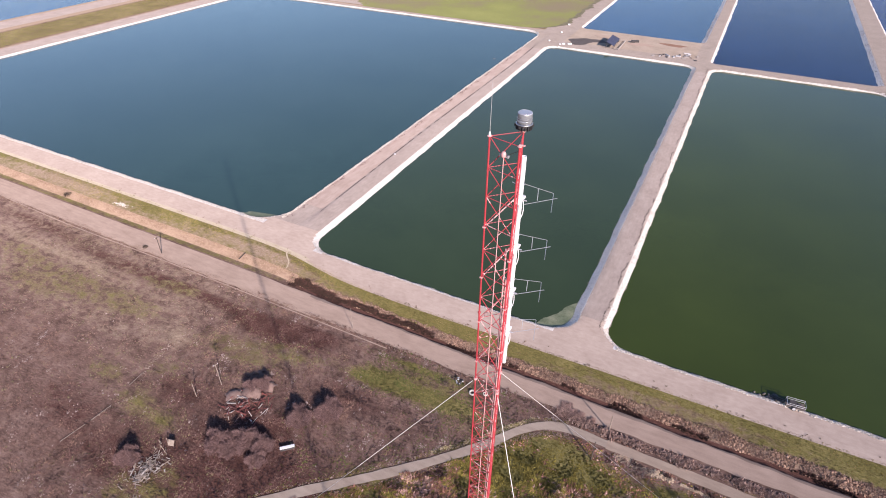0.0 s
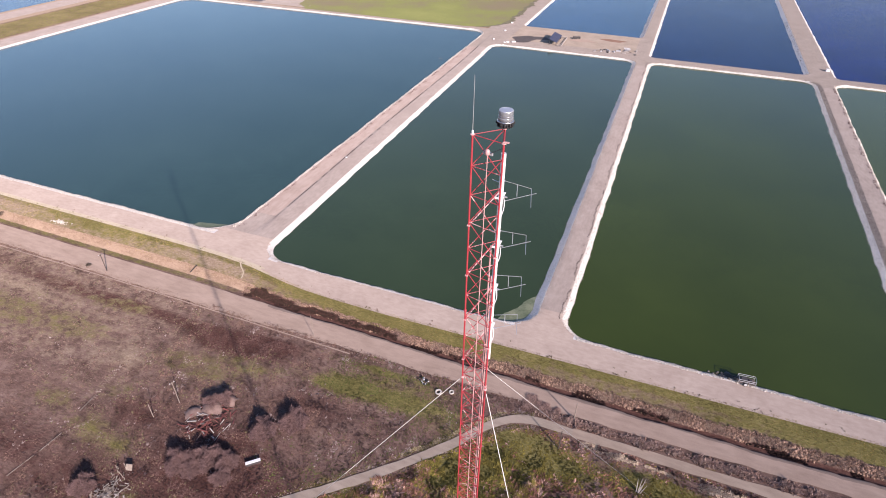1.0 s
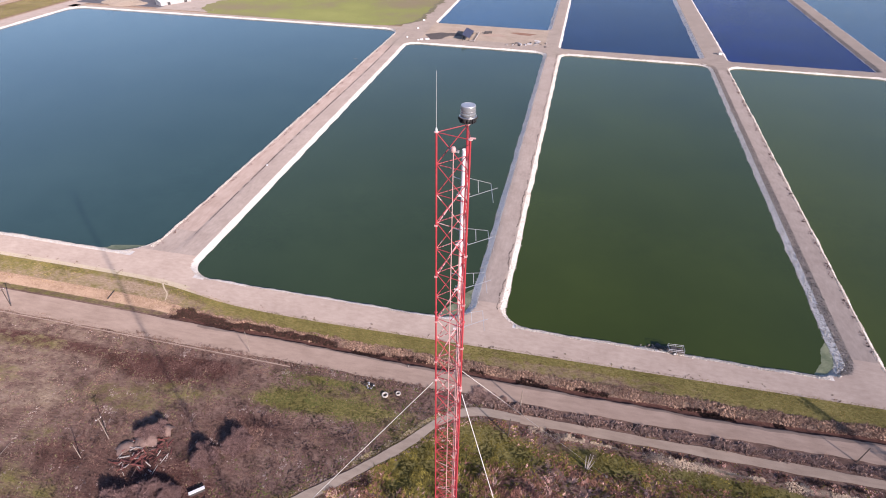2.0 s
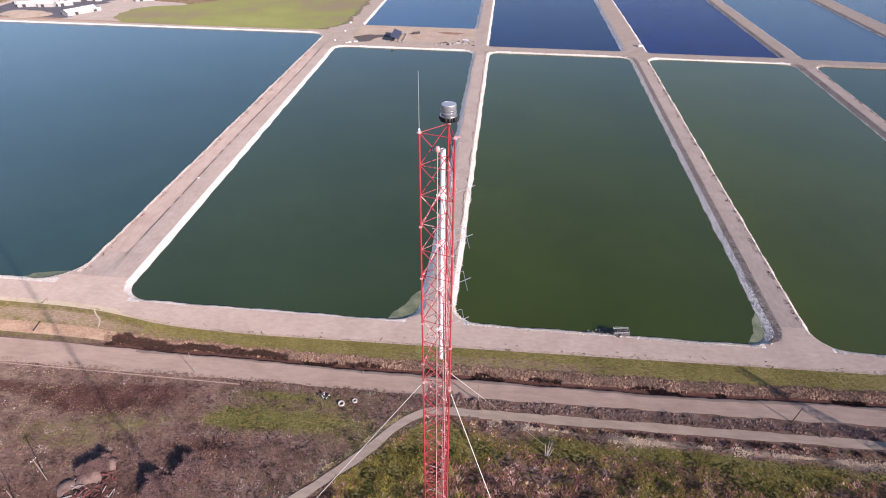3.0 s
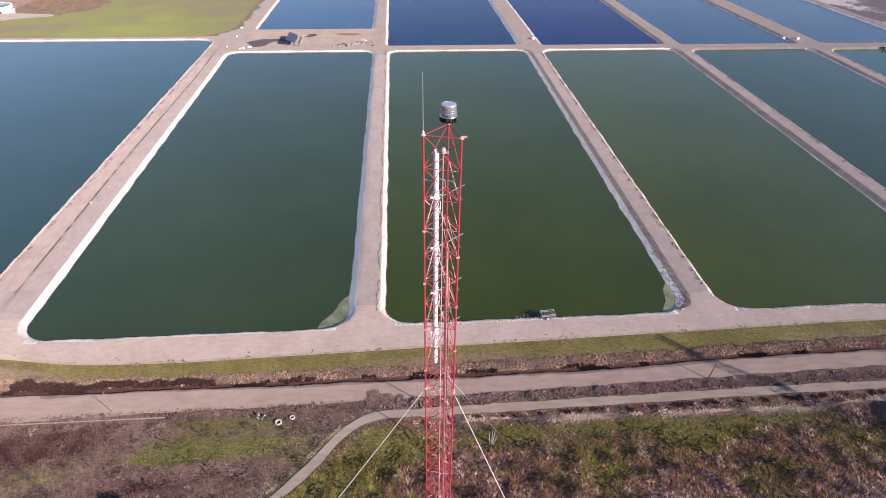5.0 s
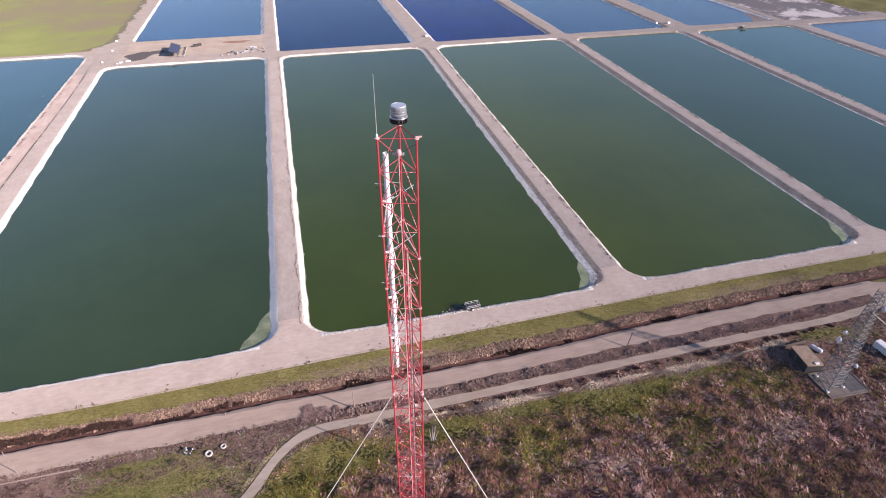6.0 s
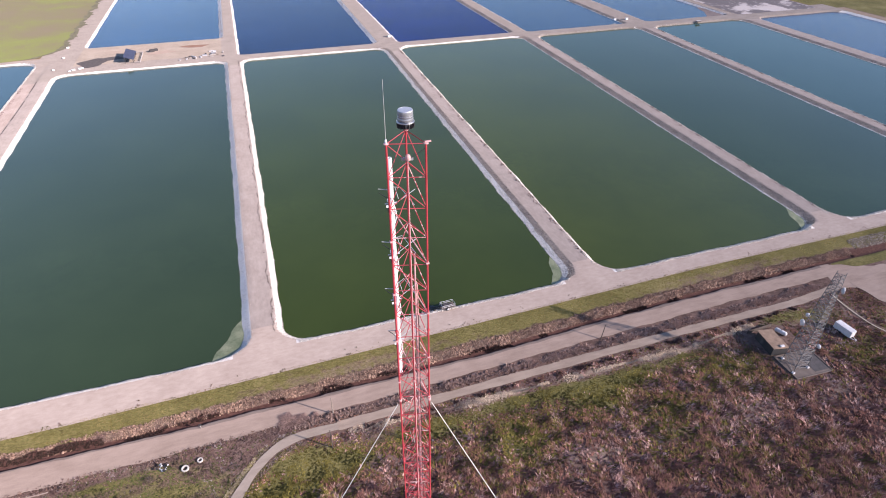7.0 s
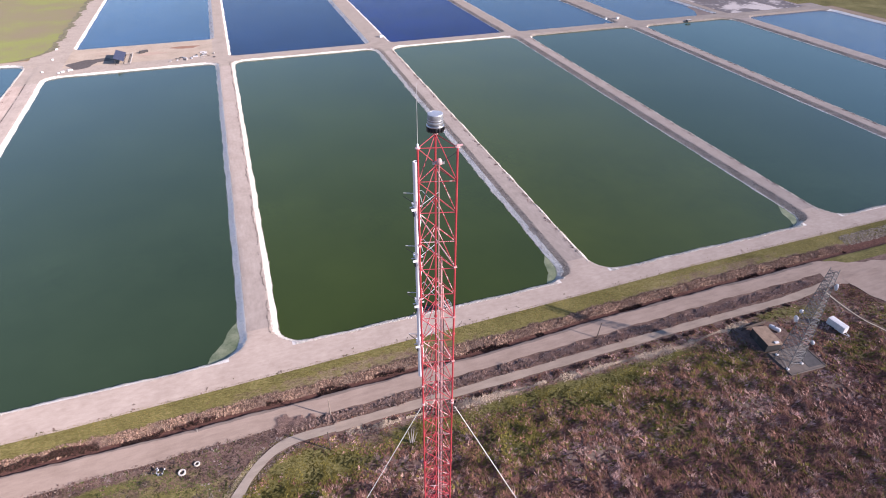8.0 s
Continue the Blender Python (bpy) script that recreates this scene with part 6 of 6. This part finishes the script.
for z, k, r, a in ((14.4, 2, 0.9, 150), (16.6, 2, 0.55, 60), (27.4, 1, 0.9, 310), (8.0, 1, 0.6, 340)):
    d = Vector((math.cos(radians(a)), math.sin(radians(a)), 0))
    p = corner2(k, z) + d * 0.55
    dish = thing("dish_antenna", "round white microwave dish on the steel tower", "dish", "tower dishes", at=Matrix.Translation(p))
    turn = Matrix.Translation(p) @ d.to_track_quat("Z", "Y").to_matrix().to_4x4()
    fixed("dish_drum", Geo().lathe([(r * 0.4, -0.3), (r * 0.9, -0.1), (r, 0.05), (r, 0.35), (r * 0.8, 0.43), (r * 0.3, 0.46)], 20, turn), M_TRAILER, dish, smooth=False)
    fixed("dish_arm", Geo().tube(corner2(k, z), p - d * 0.2, 0.06, 6), M_STEEL, dish)

hut = thing("equipment_shelter", "low equipment shelter with tan gravel roof on the tower compound", "shed", at=pose(125.9, 70.2, CZ - 0.05))
hm = pose(125.9, 70.2, CZ - 0.05, 0, 0, -9)
# Walls black all round: the west side's shade is put into their colour.
fixed("wall", Geo().box((0, 0, 0), (4.6, 7.2, 2.7), hm @ Matrix.Translation((0, 0, 1.35)), 0.04), M_DARK, hut)
fixed("roof", Geo().box((0, 0, 0), (5.1, 7.8, 0.2), hm @ Matrix.Translation((0, 0, 2.8)) @ Matrix.Rotation(0.05, 4, "Y"), 0.05), M_TAN, hut, "tan gravel roof")
fixed("roof_ridge", Geo().box((0, 0, 0), (0.25, 7.8, 0.2), hm @ Matrix.Translation((-2.45, 0, 2.98)), 0.04), M_TAN, hut)
fixed("roof_vent", Geo().box((0, 0, 0), (1.3, 0.7, 0.4), hm @ Matrix.Translation((0.6, -3.2, 3.05)), 0.06), M_TRAILER, hut)
fixed("door", Geo().box((0, 0, 0), (0.06, 1.0, 2.1), hm @ Matrix.Translation((-2.33, 1.0, 1.08)), 0.02), M_DUSK, hut)
screen = thing("back_fence", "dark board fence behind the equipment shelter", "fence", at=pose(127.5, 76.4, CZ - 0.05))
for i in range(9):
    fixed("fence_board", Geo().box((123.6 + i * 1.05, 76.3 + 0.04 * i, CZ + 0.6), (0.98, 0.08, 1.3), None, 0.02), M_DARKWOOD, screen)
tankm = pose(132.6, 73.2, CZ - 0.03, 0, 0, 22)
fuel = thing("fuel_tank", "white horizontal fuel tank on short legs beside the shelter", "tank", at=tankm)
fixed("tank_shell", Geo().lathe([(0.1, -1.75), (0.45, -1.62), (0.62, -1.4), (0.64, -1.2), (0.64, 1.2), (0.62, 1.4), (0.45, 1.62), (0.1, 1.75)], 18, tankm @ pose(0, 0, 0.95, 90)), M_TRAILER, fuel, smooth=True)
for sy in (-1.0, 1.0):
    fixed("saddle", Geo().box((0, 0, 0), (1.0, 0.2, 0.5), tankm @ Matrix.Translation((0, sy, 0.25))), M_DARK, fuel)
fixed("filler_cap", Geo().lathe([(0.15, 1.55), (0.15, 1.7), (0.1, 1.74)], 12, tankm), M_DARK, fuel)

trailer = thing("cargo_trailer", "white enclosed box trailer parked on the scrub", "trailer", at=pose(151.0, 67.6, gz(151, 67.6)))
tm = pose(151.0, 67.8, gz(151, 67.6), 0, 0, 4)
body = Geo()
sec = [(-1.1, 0.55), (-1.1, 2.5), (-1.04, 2.62), (-0.5, 2.68), (0.5, 2.68), (1.04, 2.62), (1.1, 2.5), (1.1, 0.55)]
rings = [(-2.75, 0.86), (-2.5, 1.0), (2.5, 1.0), (2.6, 0.98)]
bv = [tm @ Vector((x * k, yy, 0.55 + (z - 0.55) * (0.9 + 0.1 * k))) for yy, k in rings for x, z in sec]
bf = [(l * 8 + i, l * 8 + (i + 1) % 8, l * 8 + 8 + (i + 1) % 8, l * 8 + 8 + i) for l in range(3) for i in range(8)] + [tuple(range(7, -1, -1)), tuple(range(24, 32))]
fixed("box_body", body.add(bv, bf), M_TRAILER, trailer)
fixed("chassis", Geo().box((0, 0, 0), (1.9, 5.4, 0.18), tm @ Matrix.Translation((0, 0, 0.48))), M_DARK, trailer)
fixed("tongue", Geo().tube(tm @ Vector((0.7, -2.7, 0.5)), tm @ Vector((0, -4.3, 0.5)), 0.07, 6).tube(tm @ Vector((-0.7, -2.7, 0.5)), tm @ Vector((0, -4.3, 0.5)), 0.07, 6), M_WHITE, trailer)
fixed("jack", Geo().tube(tm @ Vector((0, -4.1, 0.0)), tm @ Vector((0, -4.1, 0.9)), 0.06, 6), M_STEEL, trailer)
for sx in (-1.05, 1.05):
    for yy in (0.1, 0.95):
        fixed("wheel", Geo().lathe([(0.2, -0.11), (0.34, -0.11), (0.38, -0.05), (0.38, 0.05), (0.34, 0.11), (0.2, 0.11)], 18, tm @ pose(sx, yy, 0.38, 0, 90)), M_DARK, trailer)

# ---- far yard and far structures ----
barn = thing("open_shed", "open-sided storage shed with a sloping blue-grey roof in the yard", "shed", at=pose(-78, 421, 0))
bm_ = pose(-78, 421, 0.03, 0, 0, 1)
for sx, tall in ((-2.4, 4.1), (2.4, 2.2)):
    for sy in (-9.5, -4.8, 0, 4.8, 9.5):
        fixed("post", Geo().box((0, 0, 0), (0.3, 0.3, tall), bm_ @ Matrix.Translation((sx, sy, tall / 2))), M_DUSK, barn)
fixed("roof", Geo().box((0, 0, 0), (6.2, 21, 0.22), bm_ @ Matrix.Translation((0, 0, 3.35)) @ Matrix.Rotation(0.37, 4, "Y"), 0.05), M_SLATE, barn, "blue-grey metal roof")
for k in range(9):
    fixed("roof_seam", Geo().box((0, 0, 0), (6.2, 0.12, 0.1), bm_ @ Matrix.Translation((0, -9.6 + 2.4 * k, 3.50)) @ Matrix.Rotation(0.37, 4, "Y"), 0.02), M_SLATE, barn)
fixed("end_wall", Geo().box((0, 0, 0), (4.6, 0.2, 2.4), bm_ @ Matrix.Translation((0, 9.7, 1.2)), 0.03), M_DARK, barn)
pen = thing("stock_pen", "low pale board pen beside the open shed", "pen", at=pose(-73.8, 422, 0))
for x0, y0, x1, y1 in ((-74.2, 410, -71.2, 410), (-71.2, 410, -71.6, 434), (-76.6, 434, -71.6, 434)):
    fixed("rail", Geo().tube((x0, y0, 1.1), (x1, y1, 1.1), 0.14, 6).tube((x0, y0, 0.6), (x1, y1, 0.6), 0.12, 6), M_GREYWOOD, pen)
for k in range(9):
    fixed("post", Geo().tube((-71.2 - 0.05 * k, 410 + 3 * k, 0.0), (-71.2 - 0.05 * k, 410 + 3 * k, 1.3), 0.16, 6), M_GREYWOOD, pen)
for cx, cy, rx_, ry_, mat in ((-101, 419, 8.5, 9.5, M_PAD), (-91, 426, 8, 4.5, M_PAD), (-60, 432, 9, 4, M_DIRT), (-88, 441, 8, 5, M_TRACK), (-38, 441, 9, 3.5, M_RUST)):
    stain = thing("damp_patch", "dark damp patch of oily sand in the yard", "stain", "yard patches", at=pose(cx, cy, 0.05))
    ring_pts = [(math.cos(a) * (1 + 0.25 * math.sin(3 * a + cx)), math.sin(a) * (1 + 0.2 * math.cos(2 * a + cy))) for a in (2 * math.pi * i / 22 for i in range(22))]
    fixed("stain_layer", Geo().add([(cx + rx_ * u, cy + ry_ * v, z) for z in (0.02, 0.06 + 0.02 * (cx > -95)) for u, v in ring_pts],
                                   [(i, (i + 1) % 22, 22 + (i + 1) % 22, 22 + i) for i in range(22)] + [tuple(range(22, 44))]), mat, stain)


def far_block(name, x, y, size, mat, label, category, group="", rz=0.0, z=0.03, roof=None):
    o = thing(name, label, category, group, at=pose(x, y, z))
    m = pose(x, y, z + size[2] / 2, 0, 0, rz)
    fixed("body", Geo().box((0, 0, 0), size, m, min(size) * 0.06), mat, o)
    if roof:
        fixed("roof", Geo().box((0, 0, 0), (size[0] + 0.3, size[1] + 0.3, 0.15), m @ Matrix.Translation((0, 0, size[2] / 2 + 0.08))), roof, o)
    return o


far_block("control_box", 101.5, 423.0, (2.2, 1.6, 1.6), M_WHITE, "small white control cabinet at the dike crossing", "cabinet", "dike cabinets", roof=M_CONC)
far_block("control_box", 306.8, 416.2, (2.2, 1.6, 1.5), M_WHITE, "small white control cabinet at the dike crossing", "cabinet", "dike cabinets", roof=M_CONC)
far_block("control_box", 296.5, 418.0, (1.8, 1.4, 1.3), M_WHITE, "small white control cabinet at the dike crossing", "cabinet", "dike cabinets", roof=M_CONC)
far_block("pump_platform", 360.7, 391.6, (3.8, 2.0, 0.8), M_DUSK, "dark pump platform at the far pond edge", "platform", roof=M_CONC)
r4 = random.Random(3)
for k in range(26):
    x, y = (r4.gauss(-25, 3.2), r4.gauss(418, 3.5)) if k < 15 else (r4.uniform(-47, -32), r4.uniform(407, 419))
    far_block("stored_pipe_stack", x, y, (r4.uniform(1.2, 4), r4.uniform(0.5, 1.3), r4.uniform(0.3, 0.8)), (M_TRAILER, M_GREYWOOD, M_WOOD, M_DUSK)[k % 4], "stack of stored materials in the sandy yard", "stack", "yard stacks", r4.uniform(0, 180))
# treatment works beyond the first pond
def works_hall(x, y, long, wide, tall, rz, label, roof=M_WHITE):
    """A gabled shed: walls, two roof slopes, a dark doorway and roof vents."""
    o = thing("treatment_hall", label, "building", "works halls", at=pose(x, y, 0.0))
    m = pose(x, y, 0.0, 0, 0, rz)
    a_, b_, rise = long / 2, wide / 2, wide * 0.16
    fixed("wall", Geo().add([m @ Vector(q) for e in (-a_, a_) for q in ((e, -b_, 0), (e, b_, 0), (e, b_, tall), (e, 0, tall + rise), (e, -b_, tall))],
                            [(4, 3, 2, 1, 0), (5, 6, 7, 8, 9), (0, 1, 6, 5), (1, 2, 7, 6), (4, 0, 5, 9)]), M_CONC, o)
    for side in (-1, 1):
        fixed("roof_slope", Geo().box((0, 0, 0), (long + 0.8, math.hypot(b_, rise) + 0.5, 0.18), m @ Matrix.Translation((0, side * (b_ / 2 + 0.1), tall + rise / 2 + 0.1)) @ Matrix.Rotation(-side * math.atan2(rise, b_), 4, "X"), 0.04), roof, o)
    fixed("doorway", Geo().box((0, 0, 0), (2.6, 0.12, 2.4), m @ Matrix.Translation((-a_ * 0.4, -b_ - 0.02, 1.2)), 0.02), M_DUSK, o)
    fixed("roof_vent", Geo().box((0, 0, 0), (1.4, 0.8, 0.7), m @ Matrix.Translation((a_ * 0.3, 0, tall + rise + 0.3)), 0.05), M_CONC, o)
    return o


works_hall(-358.5, 463.0, 25, 9, 3.2, 62, "long low white-roofed shed of the treatment works")
works_hall(-350.0, 472.5, 7, 4, 2.0, 50, "small white-roofed shed of the treatment works")
for n, (x, y, sx, sy, h) in enumerate(((-418, 481, 17, 7, 3), (-402, 482, 13, 6, 3), (-389, 488, 12, 5, 2.6), (-410, 493, 22, 7, 3.2), (-430, 490, 12, 9, 4), (-394, 503, 16, 7, 3),
                                       (-424, 507, 15, 8, 3.5), (-438, 512, 18, 10, 5), (-408, 514, 11, 6, 3), (-386, 515, 15, 6, 3), (-352, 519, 12, 6, 3), (-330, 516, 16, 4, 2.2))):
    works_hall(x, y, sx, sy, h, (24, 12, 38, 18, 5, 30)[n % 6], "small pale-roofed building of the treatment works", M_CONC if n % 5 == 4 else M_WHITE)
apron = thing("asphalt_apron", "dark asphalt yard of the treatment works", "yard", at=pose(-399, 485, 0))
fixed("paving", Geo().box((-401, 487, 0.03), (86, 84, 0.16), None, 0.03), M_ASPHALT, apron)
row_sheet("sand_spread", 441, 517, lambda y: np.interp(y, [441, 448, 470, 488, 510, 517], [-364, -357, -360, -366, -362, -350]) + np.sin(y * 0.5),
          lambda y: meadow_west(y) + np.interp(y, [441, 505, 512, 517], [2, 2, -10, -50]), M_GREYSAND, 0.125, "bare grey sand beside the treatment works", "sand", 1.5, 24)
for x, y, sx, sy, count in ((-323, 450, 6, 1.4, 16), (-312, 446, 5, 0.8, 9), (-320, 489, 5, 2.0, 14), (-306, 500, 7, 1.2, 12)):
    board_heap("driftwood", x, y, sx, sy, count, 0.15, M_WOOD, "scatter of weathered timber along the edge of the sand", "timber", (2.0, 6.0))
for x, y, r, h in ((-398, 452, 14, 2.2), (-413, 456, 11, 1.6), (-386, 453, 8, 1.2)):
    hp = thing("sand_heap", "low pale heap of sand on the works yard", "sand heap", "sand heaps", at=pose(x, y, 0.1))
    fixed("heap", Geo().lathe([(r, 0.05), (r * 0.8, h * 0.35), (r * 0.5, h * 0.75), (r * 0.2, h * 0.97), (0.1, h)], 18, pose(x, y, 0.1)), M_SAND, hp)
tank = thing("clarifier_tank", "round concrete clarifier tank with white rim", "tank", at=pose(-351, 536, 0))
fixed("tank_wall", Geo().lathe([(15.5, 0.0), (15.5, 2.0), (15.3, 2.2), (14.4, 2.2), (14.2, 2.0), (14.2, 0.5)], 40, pose(-351, 536, 0)), M_WHITE, tank)
fixed("tank_water", Geo().lathe([(14.1, 0.6), (14.1, 1.5)], 40, pose(-351, 536, 0)), WATERS["teal"], tank)
fixed("bridge", Geo().box((-351, 536, 2.7), (29, 1.2, 0.5), Matrix.Rotation(0.4, 4, "Z")), M_CONC, tank)
for k in range(16):
    x, y = r4.uniform(-440, -360), r4.uniform(500, 560)
    far_block("plant_unit", x, y, (r4.uniform(3, 8), r4.uniform(3, 6), r4.uniform(2, 4)), (M_WHITE, M_CONC)[k % 2], "small equipment building of the treatment works", "building", "works units", 14, 0.0)
# bleached snag beside the track
snag = thing("dead_tree", "bleached bare tree snag among the reeds", "dead tree", at=pose(18.6, 71.5, gz(18.6, 71.5)))
for k, (ax, ay, h) in enumerate(((0.1, 0.1, 5.4), (-0.5, 0.1, 4.6), (0.6, 0.2, 5.0), (0.2, -0.3, 3.4), (1.0, -0.1, 3.6))):
    z0 = gz(18.6, 71.5)
    fixed("limb", Geo().tube((18.6 + ax * 0.5, 71.5 + ay * 0.5, z0 - 0.2), (18.6 + ax * 1.4, 71.5 + ay * 1.4, z0 + h), 0.13, 7, 0.03), M_GREYWOOD, snag)
for x, y, s in ((-66, 435, (3.2, 1.8, 1.6)), (-63.5, 437, (2.4, 1.6, 1.4)), (-106, 407.5, (3, 1.2, 0.8)), (-110, 405.5, (2, 1.2, 0.8)), (-112, 403.8, (1.4, 0.8, 0.6)), (-122, 409, (1.2, 1.0, 0.8)), (-121, 436, (1.4, 1.0, 0.8)), (-123, 462, (1.8, 1.2, 0.9)), (-123.9, 191.2, (0.8, 0.6, 0.35))):
    far_block("yard_box", x, y, s, M_WHITE if s[2] < 1.3 else M_DUSK, "small pale box on the bare ground", "box", "yard boxes", 15)
